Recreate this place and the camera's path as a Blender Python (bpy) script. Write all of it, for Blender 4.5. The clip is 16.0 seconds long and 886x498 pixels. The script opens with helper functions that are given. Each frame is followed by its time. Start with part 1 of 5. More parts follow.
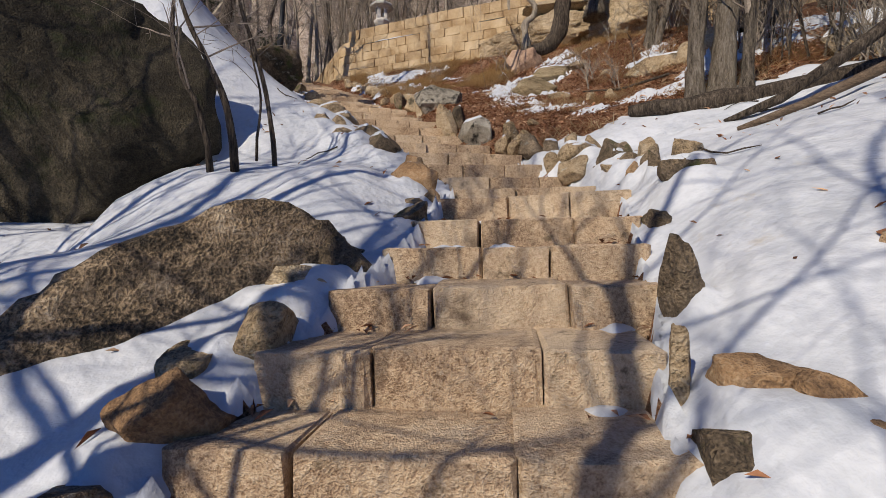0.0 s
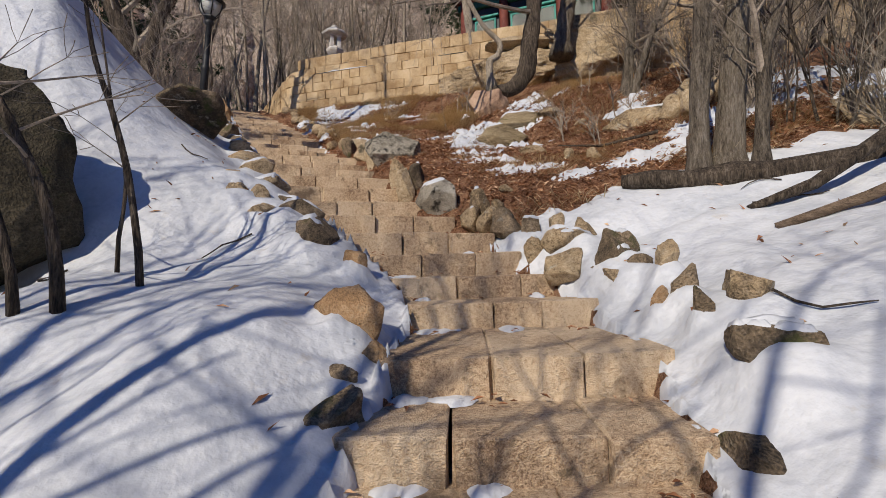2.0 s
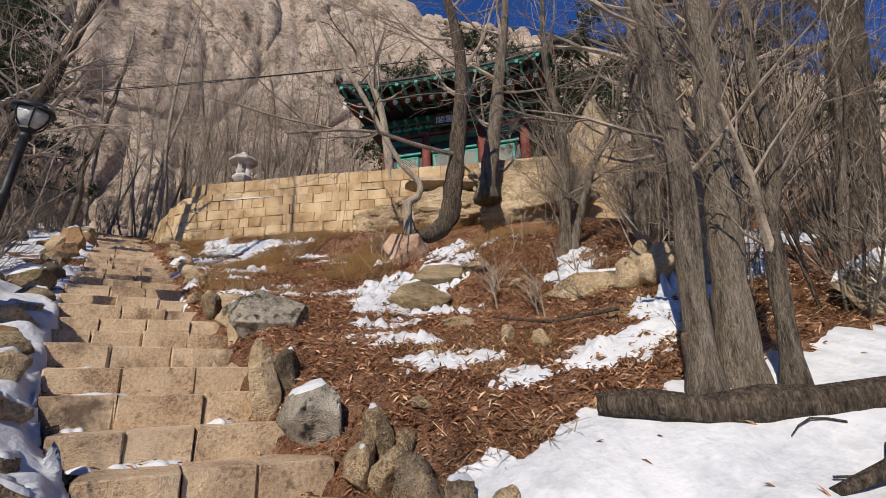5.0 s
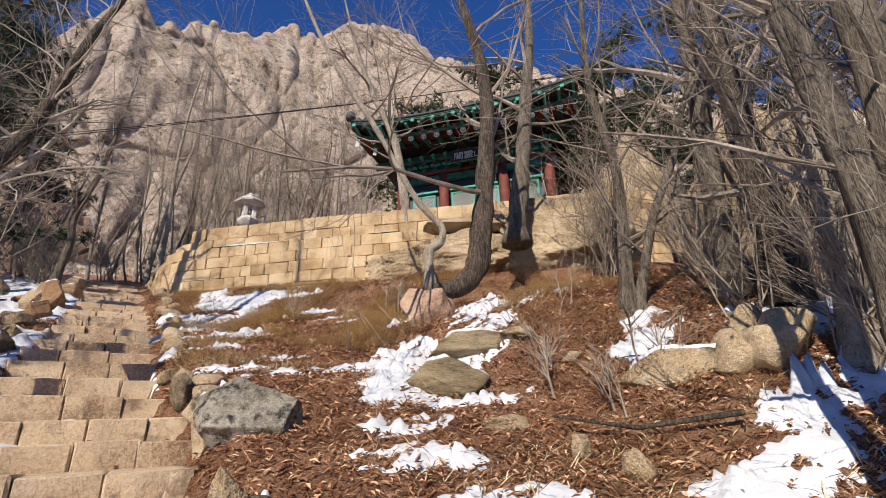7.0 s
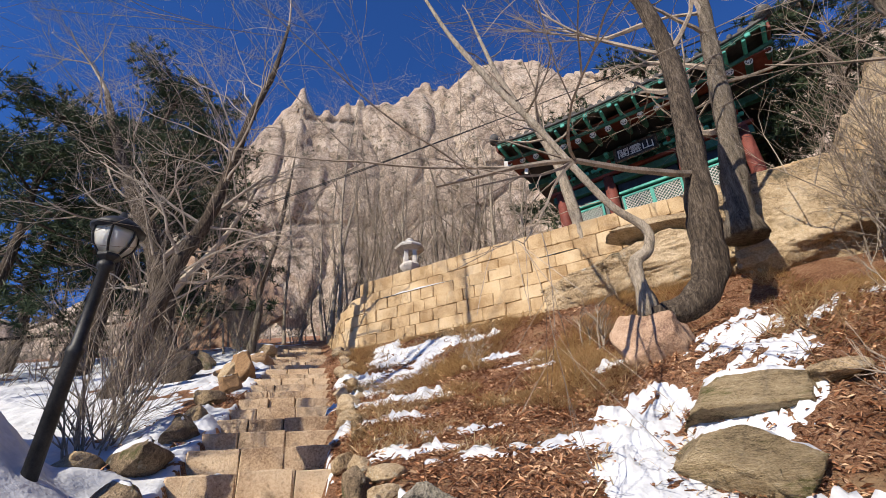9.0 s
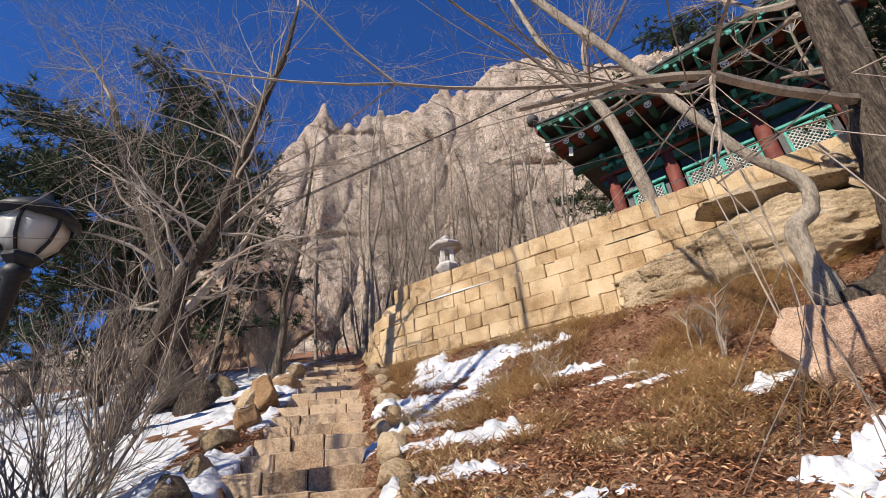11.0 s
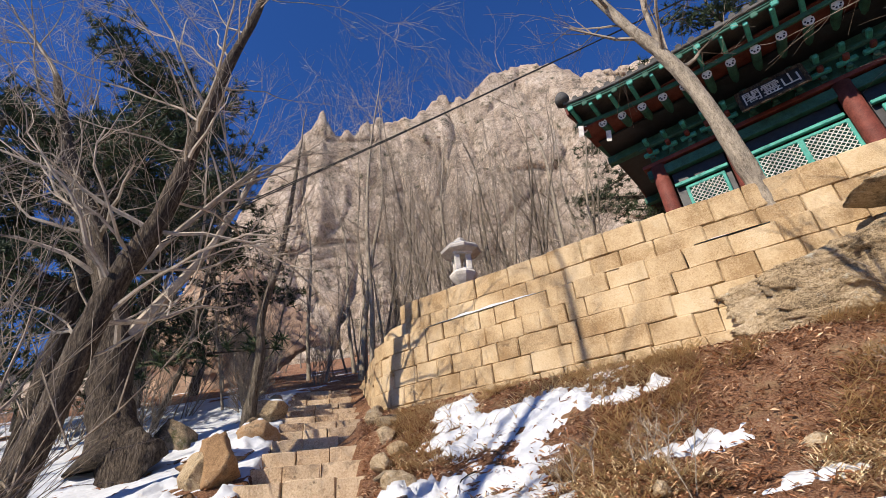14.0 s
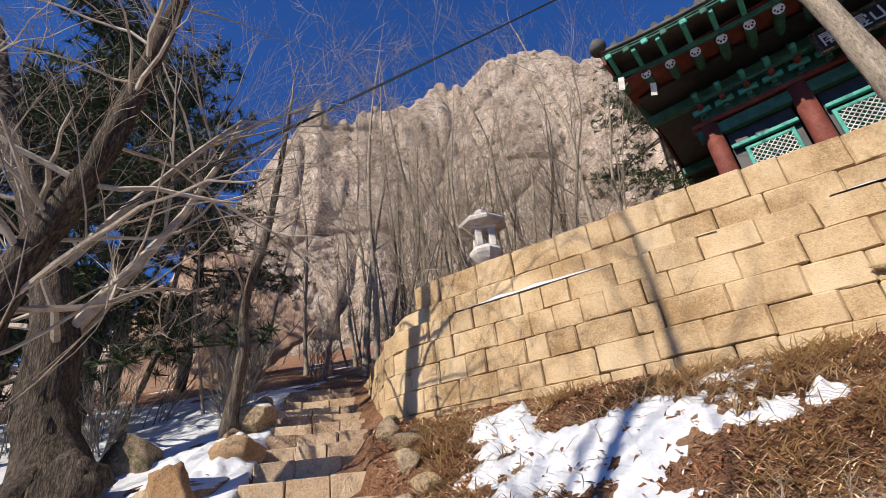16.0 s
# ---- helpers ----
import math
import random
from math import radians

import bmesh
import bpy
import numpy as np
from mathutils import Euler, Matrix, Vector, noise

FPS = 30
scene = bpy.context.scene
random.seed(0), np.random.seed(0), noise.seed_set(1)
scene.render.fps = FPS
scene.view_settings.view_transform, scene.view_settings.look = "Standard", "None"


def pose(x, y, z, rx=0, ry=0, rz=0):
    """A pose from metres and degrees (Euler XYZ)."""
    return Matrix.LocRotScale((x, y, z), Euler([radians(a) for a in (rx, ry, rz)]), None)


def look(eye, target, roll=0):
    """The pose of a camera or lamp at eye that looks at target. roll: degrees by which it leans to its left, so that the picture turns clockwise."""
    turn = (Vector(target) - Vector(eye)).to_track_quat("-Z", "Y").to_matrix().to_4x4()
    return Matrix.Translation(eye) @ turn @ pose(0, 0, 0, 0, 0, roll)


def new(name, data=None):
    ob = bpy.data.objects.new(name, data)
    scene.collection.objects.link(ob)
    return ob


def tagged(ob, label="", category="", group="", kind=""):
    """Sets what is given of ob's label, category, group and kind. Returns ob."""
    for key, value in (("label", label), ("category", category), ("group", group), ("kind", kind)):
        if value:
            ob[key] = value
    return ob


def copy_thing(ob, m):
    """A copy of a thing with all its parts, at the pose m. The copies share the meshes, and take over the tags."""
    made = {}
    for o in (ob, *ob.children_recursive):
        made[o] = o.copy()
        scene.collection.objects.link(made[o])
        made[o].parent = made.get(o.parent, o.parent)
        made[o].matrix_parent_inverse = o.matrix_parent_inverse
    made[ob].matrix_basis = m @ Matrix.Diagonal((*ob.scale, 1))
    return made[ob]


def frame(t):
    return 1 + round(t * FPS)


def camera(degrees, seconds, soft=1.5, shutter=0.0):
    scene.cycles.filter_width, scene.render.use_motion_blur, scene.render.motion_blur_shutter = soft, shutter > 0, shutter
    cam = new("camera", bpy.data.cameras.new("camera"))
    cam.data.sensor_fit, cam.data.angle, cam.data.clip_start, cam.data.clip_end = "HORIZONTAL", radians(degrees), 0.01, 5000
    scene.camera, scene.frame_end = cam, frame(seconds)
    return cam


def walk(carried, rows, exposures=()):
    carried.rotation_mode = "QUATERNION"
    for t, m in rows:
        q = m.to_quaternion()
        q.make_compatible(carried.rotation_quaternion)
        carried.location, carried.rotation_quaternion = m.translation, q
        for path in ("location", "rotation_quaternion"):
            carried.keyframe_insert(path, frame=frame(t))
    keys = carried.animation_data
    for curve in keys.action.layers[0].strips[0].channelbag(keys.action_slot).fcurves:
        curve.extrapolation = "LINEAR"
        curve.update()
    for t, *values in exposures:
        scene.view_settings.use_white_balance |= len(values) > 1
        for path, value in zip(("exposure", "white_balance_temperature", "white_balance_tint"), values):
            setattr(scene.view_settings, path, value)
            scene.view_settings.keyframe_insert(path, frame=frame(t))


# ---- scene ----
cam = camera(86.0, 16.0, 0.6)
PATH = [
    (0, (0.006, 0.007, 1.331), (0.006, 2.007, 1.332), -1.4),
    (0.5, (0.041, 0.336, 1.497), (0.078, 2.335, 1.503), -1.5),
    (1, (0.079, 0.671, 1.7), (0.152, 2.67, 1.72), -1.5),
    (1.5, (0.045, 0.887, 1.932), (0.154, 2.884, 1.961), -1.5),
    (2, (0.079, 1.197, 2.114), (0.253, 3.188, 2.2), -1.6),
    (2.5, (0.065, 1.531, 2.309), (0.328, 3.504, 2.506), -1.6),
    (3, (0.163, 1.839, 2.445), (0.582, 3.777, 2.705), -1.8),
    (3.5, (0.264, 2.102, 2.604), (0.692, 4.026, 2.94), -1.7),
    (4, (0.304, 2.371, 2.83), (0.757, 4.281, 3.213), -1.4),
    (4.2, (0.364, 2.47, 2.864), (0.832, 4.361, 3.316), -1.4),
    (6.3, (0.588, 3.574, 3.546), (1.083, 5.388, 4.226), -2.8),
    (6.5, (0.578, 3.709, 3.636), (1.03, 5.52, 4.354), -2.7),
    (7, (0.642, 3.986, 3.687), (1.065, 5.799, 4.418), -2.3),
    (7.5, (0.684, 4.324, 3.735), (0.975, 6.135, 4.532), -3.0),
    (8, (0.625, 4.726, 3.905), (0.758, 6.536, 4.746), -3.4),
    (8.5, (0.563, 5.057, 4.048), (0.607, 6.861, 4.91), -2.8),
    (9, (0.429, 5.384, 4.197), (0.211, 7.167, 5.076), -3.6),
    (9.5, (0.342, 5.724, 4.308), (0.112, 7.502, 5.196), -3.8),
    (10, (0.348, 6.034, 4.468), (0.086, 7.801, 5.368), -4.9),
    (10.2, (0.272, 6.169, 4.48), (-0.03, 7.927, 5.385), -5.4),
    (12.3, (-0.338, 7.573, 5.212), (-0.676, 9.322, 6.121), -5.5),
    (12.5, (-0.36, 7.677, 5.247), (-0.693, 9.423, 6.164), -5.5),
    (13, (-0.516, 7.995, 5.449), (-0.855, 9.736, 6.374), -5.9),
    (13.5, (-0.654, 8.292, 5.536), (-0.991, 10.033, 6.463), -5.9),
    (14, (-0.772, 8.608, 5.685), (-1.093, 10.348, 6.618), -6.0),
    (14.5, (-0.981, 8.902, 5.85), (-1.273, 10.647, 6.782), -6.1),
    (15, (-1.127, 9.3, 5.959), (-1.397, 11.064, 6.861), -6.4),
    (15.5, (-1.262, 9.641, 6.033), (-1.571, 11.406, 6.922), -6.9),
    (16, (-1.438, 10.024, 6.189), (-1.759, 11.783, 7.084), -6.5),
]
walk(cam, [(t, look(eye, target, roll)) for t, eye, target, roll in PATH],
     [(0, -0.1), (2.5, -0.1), (4, -0.02), (7, 0.46), (12, 0.6), (16, 0.57)])

# ---- light ----
SUN = Vector((-0.55, -0.83, 0.76)).normalized()
world = bpy.data.worlds.new("sky")
scene.world = world
world.use_nodes = True
wn = world.node_tree.nodes
sky = wn.new("ShaderNodeTexSky")
sky.sky_type, sky.sun_disc = "NISHITA", False
sky.sun_elevation = math.asin(SUN.z)
sky.sun_rotation = math.atan2(SUN.x, SUN.y)
sky.altitude, sky.air_density, sky.dust_density, sky.ozone_density = 900, 1.0, 0.1, 6.0
wn["Background"].inputs["Strength"].default_value = 0.066
tint = wn.new("ShaderNodeMix")
tint.data_type, tint.blend_type = "RGBA", "MULTIPLY"
tint.inputs[0].default_value, tint.inputs[7].default_value = 1.0, (0.5, 0.9, 1.5, 1)
world.node_tree.links.new(sky.outputs[0], tint.inputs[6])
world.node_tree.links.new(tint.outputs[2], wn["Background"].inputs[0])
sun = new("sun", bpy.data.lights.new("sun", "SUN"))
sun.data.energy, sun.data.angle, sun.data.color = 4.9, radians(0.5), (1.0, 0.9, 0.76)
sun.matrix_world = look(SUN * 50, (0, 0, 0))

# ---- materials ----


def material(name, ramp, scale=4.0, rough=0.85, bump=0.3, fine=40.0, metal=0.0, spots=None, island=0.0, per_object=0.0, stretch=(1, 1, 1), dist=0.02, spec=0.3, grain=0.35, contrast=1.35):
    """Mottled surface: a colour ramp over two scales of noise, with relief; spots: (colour, scale, amount) of stains."""
    m = bpy.data.materials.new(name)
    m.use_nodes = True
    n, l = m.node_tree.nodes, m.node_tree.links
    b = n["Principled BSDF"]
    tc = n.new("ShaderNodeNewGeometry")
    mp = n.new("ShaderNodeMapping")
    mp.inputs["Scale"].default_value = stretch
    l.new(tc.outputs["Position"], mp.inputs[0])
    big, small = n.new("ShaderNodeTexNoise"), n.new("ShaderNodeTexNoise")
    for node, sc, det in ((big, scale, 5.0), (small, fine, 6.0)):
        node.inputs["Scale"].default_value, node.inputs["Detail"].default_value = sc, det
        node.inputs["Roughness"].default_value = 0.62
        l.new(mp.outputs[0], node.inputs["Vector"])
    add = n.new("ShaderNodeMix")
    add.data_type = "FLOAT"
    add.inputs[0].default_value = grain
    l.new(big.outputs[0], add.inputs[2])
    l.new(small.outputs[0], add.inputs[3])
    speck = n.new("ShaderNodeTexNoise")
    speck.inputs["Scale"].default_value, speck.inputs["Detail"].default_value = fine * 3.1, 3.0
    l.new(mp.outputs[0], speck.inputs["Vector"])
    more = n.new("ShaderNodeMath")
    more.operation, more.inputs[1].default_value = "MULTIPLY_ADD", contrast * 0.35
    l.new(speck.outputs[0], more.inputs[0])
    wide = n.new("ShaderNodeMath")
    wide.operation, wide.inputs[1].default_value, wide.inputs[2].default_value = "MULTIPLY_ADD", contrast, 0.5 - contrast * 0.675
    l.new(add.outputs[0], wide.inputs[0])
    l.new(wide.outputs[0], more.inputs[2])
    value = more.outputs[0]
    for amount, node, socket in ((per_object, "ShaderNodeObjectInfo", "Random"), (island, "ShaderNodeNewGeometry", "Random Per Island")):
        if amount:
            info, mul, plus = n.new(node), n.new("ShaderNodeMath"), n.new("ShaderNodeMath")
            mul.operation, mul.inputs[1].default_value, mul.inputs[2].default_value = "MULTIPLY_ADD", amount, -amount / 2
            l.new(info.outputs[socket], mul.inputs[0])
            l.new(mul.outputs[0], plus.inputs[0])
            l.new(value, plus.inputs[1])
            value = plus.outputs[0]
    cr = n.new("ShaderNodeValToRGB")
    while len(cr.color_ramp.elements) < len(ramp):
        cr.color_ramp.elements.new(0.5)
    for e, (p, c) in zip(cr.color_ramp.elements, ramp):
        e.position, e.color = p, (*c, 1)
    l.new(value, cr.inputs[0])
    colour = cr.outputs[0]
    for sc_colour, sc, amount in spots or ():
        t = n.new("ShaderNodeTexNoise")
        t.inputs["Scale"].default_value, t.inputs["Detail"].default_value, t.inputs["Roughness"].default_value = sc, 8.0, 0.7
        l.new(mp.outputs[0], t.inputs["Vector"])
        r = n.new("ShaderNodeMapRange")
        r.inputs[1].default_value, r.inputs[2].default_value = 0.62 - amount * 0.25, 0.72 - amount * 0.2
        l.new(t.outputs[0], r.inputs[0])
        mx = n.new("ShaderNodeMix")
        mx.data_type = "RGBA"
        l.new(r.outputs[0], mx.inputs[0])
        l.new(colour, mx.inputs[6])
        mx.inputs[7].default_value = (*sc_colour, 1)
        colour = mx.outputs[2]
    l.new(colour, b.inputs["Base Color"])
    b.inputs["Roughness"].default_value, b.inputs["Metallic"].default_value = rough, metal
    b.inputs["Specular IOR Level"].default_value = spec
    bp = n.new("ShaderNodeBump")
    bp.inputs["Strength"].default_value, bp.inputs["Distance"].default_value = bump, dist
    l.new(more.outputs[0], bp.inputs["Height"])
    l.new(bp.outputs[0], b.inputs["Normal"])
    return m


GRANITE = material("hewn_granite", [(0.27, (0.24, 0.155, 0.095)), (0.45, (0.5, 0.36, 0.23)), (0.68, (0.66, 0.52, 0.36))], 2.2, 0.9, 0.9, 46, per_object=0.16, dist=0.025, grain=0.5, contrast=1.55,
                   spots=[((0.17, 0.12, 0.08), 1.6, 0.2), ((0.2, 0.145, 0.09), 9, 0.16)])
WALLSTONE = material("wall_granite", [(0.28, (0.29, 0.185, 0.09)), (0.5, (0.48, 0.345, 0.195)), (0.76, (0.6, 0.465, 0.295))], 2.0, 0.9, 0.7, 45, per_object=0.2, dist=0.025, contrast=1.6,
                     spots=[((0.25, 0.17, 0.08), 2.2, 0.12)])
MORTAR = material("wall_joint", [(0.3, (0.1, 0.07, 0.035)), (0.7, (0.2, 0.14, 0.07))], 8)
ROCK = material("boulder_granite", [(0.28, (0.14, 0.1, 0.06)), (0.48, (0.4, 0.295, 0.175)), (0.75, (0.6, 0.48, 0.33))], 1.6, 0.92, 0.9, 30, dist=0.05, per_object=0.1, contrast=1.7, grain=0.45,
                spots=[((0.1, 0.085, 0.055), 2.5, 0.24), ((0.46, 0.43, 0.35), 9, 0.1)])
DARKROCK = material("lichen_rock", [(0.28, (0.035, 0.027, 0.018)), (0.5, (0.17, 0.125, 0.08)), (0.74, (0.42, 0.32, 0.21))], 2.0, 0.92, 1.0, 26, dist=0.06,
                    spots=[((0.022, 0.02, 0.014), 1.5, 0.4), ((0.36, 0.33, 0.27), 6, 0.12), ((0.06, 0.07, 0.02), 3.3, 0.2)])
# mossy rock with the big boulder's shade put into a near-black ramp
SHADEDROCK = material("shaded_mossy_rock", [(0.28, (0.016, 0.013, 0.009)), (0.5, (0.055, 0.045, 0.028)), (0.78, (0.15, 0.12, 0.08))], 1.6, 0.95, 1.0, 22, dist=0.06,
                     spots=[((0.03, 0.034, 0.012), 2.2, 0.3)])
LEDGEROCK = material("long_boulder_rock", [(0.3, (0.04, 0.032, 0.022)), (0.43, (0.15, 0.11, 0.07)), (0.55, (0.36, 0.26, 0.16)), (0.74, (0.58, 0.46, 0.32))], 2.4, 0.92, 1.0, 26, dist=0.07, contrast=1.7)
LAYERROCK = material("mossy_layered_rock", [(0.28, (0.08, 0.06, 0.035)), (0.46, (0.33, 0.25, 0.145)), (0.6, (0.46, 0.36, 0.22)), (0.76, (0.58, 0.48, 0.33))], 2.2, 0.92, 1.0, 26, dist=0.05, stretch=(1, 1, 5), spots=[((0.12, 0.115, 0.035), 2.4, 0.3)])
LICHENROCK = material("lichen_spotted_rock", [(0.3, (0.1, 0.09, 0.07)), (0.48, (0.27, 0.24, 0.19)), (0.74, (0.48, 0.44, 0.37))], 2.4, 0.92, 1.0, 26, dist=0.05, spots=[((0.022, 0.02, 0.017), 7, 0.42), ((0.04, 0.036, 0.03), 2.2, 0.2)])
PINKROCK = material("pinkish_granite", [(0.28, (0.17, 0.1, 0.07)), (0.48, (0.42, 0.28, 0.19)), (0.75, (0.6, 0.45, 0.33))], 1.8, 0.92, 0.9, 30, dist=0.04)
OCHREROCK = material("ochre_rock", [(0.28, (0.13, 0.075, 0.04)), (0.5, (0.33, 0.2, 0.1)), (0.75, (0.5, 0.36, 0.22))], 3.0, 0.9, 0.8, 34, dist=0.04, per_object=0.12,
                     spots=[((0.07, 0.05, 0.035), 3.0, 0.25)])
CLIFFROCK = material("cliff_granite", [(0.3, (0.18, 0.135, 0.1)), (0.46, (0.42, 0.33, 0.255)), (0.6, (0.55, 0.45, 0.36)), (0.77, (0.68, 0.59, 0.49))], 0.07, 0.95, 1.0, 0.6, dist=2.0, grain=0.5, contrast=1.6,
                     spots=[((0.13, 0.105, 0.085), 0.1, 0.22), ((0.06, 0.06, 0.032), 0.16, 0.3)])
SNOW = material("old_snow", [(0.3, (0.44, 0.46, 0.49)), (0.6, (0.565, 0.58, 0.605))], 1.5, 0.6, 0.4, 7, dist=0.05, spec=0.35, spots=[((0.5, 0.48, 0.45), 5, 0.06)])
BARK = material("grey_bark", [(0.3, (0.045, 0.035, 0.026)), (0.52, (0.19, 0.155, 0.115)), (0.75, (0.36, 0.31, 0.25))], 6, 0.95, 1.0, 26, stretch=(2.4, 2.4, 0.4), dist=0.07, per_object=0.12, grain=0.5)
DARKBARK = material("dark_bark", [(0.3, (0.02, 0.015, 0.011)), (0.52, (0.085, 0.064, 0.046)), (0.75, (0.2, 0.16, 0.12))], 5, 0.95, 1.0, 20, stretch=(2.2, 2.2, 0.4), dist=0.05, grain=0.6)
PALEBARK = material("pale_bark", [(0.3, (0.12, 0.1, 0.075)), (0.52, (0.31, 0.26, 0.2)), (0.75, (0.46, 0.4, 0.32))], 5, 0.95, 0.8, 24, stretch=(2, 2, 0.7), dist=0.03, grain=0.5)
TWIG = material("grey_twigs", [(0.3, (0.11, 0.086, 0.063)), (0.7, (0.37, 0.305, 0.24))], 3, 0.9, 0.2, 20, per_object=0.15)
PALETWIG = material("pale_twigs", [(0.3, (0.2, 0.165, 0.125)), (0.7, (0.46, 0.39, 0.31))], 3, 0.9, 0.2, 20, per_object=0.15)
NEEDLE = material("pine_needles", [(0.3, (0.018, 0.032, 0.014)), (0.55, (0.04, 0.062, 0.026)), (0.8, (0.075, 0.1, 0.045))], 2, 0.7, 0.2, 8, island=0.2)
LEAF = material("dry_leaves", [(0.25, (0.15, 0.06, 0.026)), (0.5, (0.36, 0.17, 0.085)), (0.8, (0.62, 0.42, 0.26))], 3, 0.85, 0.3, 20, island=0.6)
GRASS = material("dry_grass", [(0.3, (0.46, 0.33, 0.18)), (0.7, (0.76, 0.62, 0.4))], 3, 0.9, 0.1, 20, island=0.4)
LITTER = material("leaf_litter", [(0.28, (0.08, 0.035, 0.018)), (0.45, (0.26, 0.12, 0.06)), (0.6, (0.4, 0.21, 0.115)), (0.8, (0.52, 0.36, 0.23))], 3.0, 0.95, 1.0, 60, dist=0.05, grain=0.6, contrast=1.9,
                  spots=[((0.44, 0.29, 0.16), 1.4, 0.22), ((0.07, 0.04, 0.022), 5, 0.1)])

# ---- mesh helpers ----


def link(name, verts, faces, mat, parent=None, label="", smooth=False):
    """One mesh object from vertices and faces."""
    me = bpy.data.meshes.new(name)
    me.from_pydata([tuple(v) for v in verts], [], [tuple(f) for f in faces])
    me.update()
    if smooth:
        me.polygons.foreach_set("use_smooth", [True] * len(me.polygons))
    if mat:
        me.materials.append(mat)
    ob = new(name, me)
    if parent:
        ob.parent = parent
    if label:
        ob["label"] = label
    return ob


def part(name, bm, mat, parent=None, label="", smooth=False):
    me = bpy.data.meshes.new(name)
    bm.to_mesh(me)
    bm.free()
    if smooth:
        me.polygons.foreach_set("use_smooth", [True] * len(me.polygons))
    me.materials.append(mat)
    ob = new(name, me)
    if parent:
        ob.parent = parent
    if label:
        ob["label"] = label
    return ob


def box_bm(sx, sy, sz, at=(0, 0, 0), bevel=0.0, jitter=0.0, rng=None, bm=None, turn=None):
    """A bevelled box centred at `at`."""
    own = bmesh.new()
    bmesh.ops.create_cube(own, size=1.0)
    bmesh.ops.scale(own, vec=(sx, sy, sz), verts=own.verts)
    if bevel:
        bmesh.ops.bevel(own, geom=own.edges, offset=bevel, segments=1, affect="EDGES")
    if jitter:
        for v in own.verts:
            v.co += Vector((rng.uniform(-1, 1), rng.uniform(-1, 1), rng.uniform(-1, 1))) * jitter
    m = Matrix.Translation(at) @ (turn or Matrix())
    bmesh.ops.transform(own, matrix=m, verts=own.verts)
    if bm is None:
        return own
    me = bpy.data.meshes.new("tmp")
    own.to_mesh(me)
    own.free()
    bm.from_mesh(me)
    bpy.data.meshes.remove(me)
    return bm


def tube(verts, faces, points, radii, sides=6):
    """Adds a tapered tube along points to the lists."""
    pts = [Vector(p) for p in points]
    base = len(verts)
    ref = Vector((0.3, 0.9, 0.2))
    for i, p in enumerate(pts):
        d = (pts[min(i + 1, len(pts) - 1)] - pts[max(i - 1, 0)]).normalized()
        a = d.cross(ref)
        if a.length < 0.1:
            a = d.cross(Vector((1, 0, 0)))
        a.normalize()
        b = d.cross(a)
        for k in range(sides):
            w = 2 * math.pi * k / sides
            verts.append(p + (a * math.cos(w) + b * math.sin(w)) * radii[i])
    for i in range(len(pts) - 1):
        for k in range(sides):
            q = base + i * sides
            faces.append((q + k, q + (k + 1) % sides, q + sides + (k + 1) % sides, q + sides + k))
    if sides > 4:
        faces.append(tuple(base + (len(pts) - 1) * sides + k for k in range(sides)))
        faces.append(tuple(base + sides - 1 - k for k in range(sides)))


def smoothstep(a, b, x):
    t = np.clip((x - a) / (b - a), 0, 1)
    return t * t * (3 - 2 * t)


# ---- ground ----
# the flight: height, then the right and left end of the step's front edge
FLIGHT = np.array([
    (-0.45, 0.45, -1.6, -1.0, -1.4), (0.57, 0.56, 0.85, -0.9, 1.02),
    (0.775, 0.6, 1.22, -0.82, 1.4), (0.98, 0.71, 1.58, -0.69, 1.76), (1.165, 0.91, 2.0, -0.51, 2.12), (1.336, 1.01, 2.42, -0.29, 2.58),
    (1.512, 1.13, 2.8, -0.14, 2.95), (1.702, 1.26, 3.3, -0.02, 3.47), (1.885, 1.4, 4.4, 0.11, 4.36), (2.06, 1.33, 4.95, 0.05, 4.8),
    (2.256, 1.1, 5.35, -0.15, 5.1), (2.46, 0.95, 5.78, -0.42, 5.45), (2.68, 0.61, 6.2, -0.65, 5.85), (2.89, 0.3, 6.6, -1.0, 6.25),
    (3.115, 0.08, 7.0, -1.25, 6.65), (3.33, -0.1, 7.45, -1.45, 7.05), (3.55, -0.3, 7.95, -1.65, 7.5), (3.735, -0.45, 8.45, -1.85, 7.95),
    (3.92, -0.62, 8.75, -2.0, 8.35), (4.14, -1.0, 9.3, -2.25, 8.85), (4.37, -1.26, 9.86, -2.5, 9.4), (4.6, -1.45, 10.3, -2.72, 9.9),
    (4.8, -1.62, 10.75, -2.85, 10.35), (5.0, -1.83, 11.2, -3.0, 10.85), (6.6, -3.42, 15.2, -4.55, 14.8), (7.37, -4.3, 17.15, -5.45, 16.75), (8.17, -5.3, 19.1, -6.4, 18.7)])
TOP = len(FLIGHT) - 1
MIDY = (FLIGHT[:, 2] + FLIGHT[:, 4]) / 2
MIDX = (FLIGHT[:, 1] + FLIGHT[:, 3]) / 2
WALL_A, WALL_U = np.array((-3.4, 15.81)), np.array((0.9397, -0.342))
WALL_N = np.array((-0.342, -0.9397))


def bumps(x, y, sc, seed):
    """Cheap smooth noise from sines, for arrays."""
    r = np.random.RandomState(seed)
    out = 0
    for k in range(7):
        a, f, p, q = r.uniform(0, 6.28), r.uniform(0.6, 1.7) / sc, r.uniform(0, 6.28), r.uniform(0.5, 1.0)
        out = out + q * np.sin((x * math.cos(a) + y * math.sin(a)) * f * 2 + p + 1.3 * np.sin((x * math.sin(a) - y * math.cos(a)) * f + q * 9))
    return out / 7


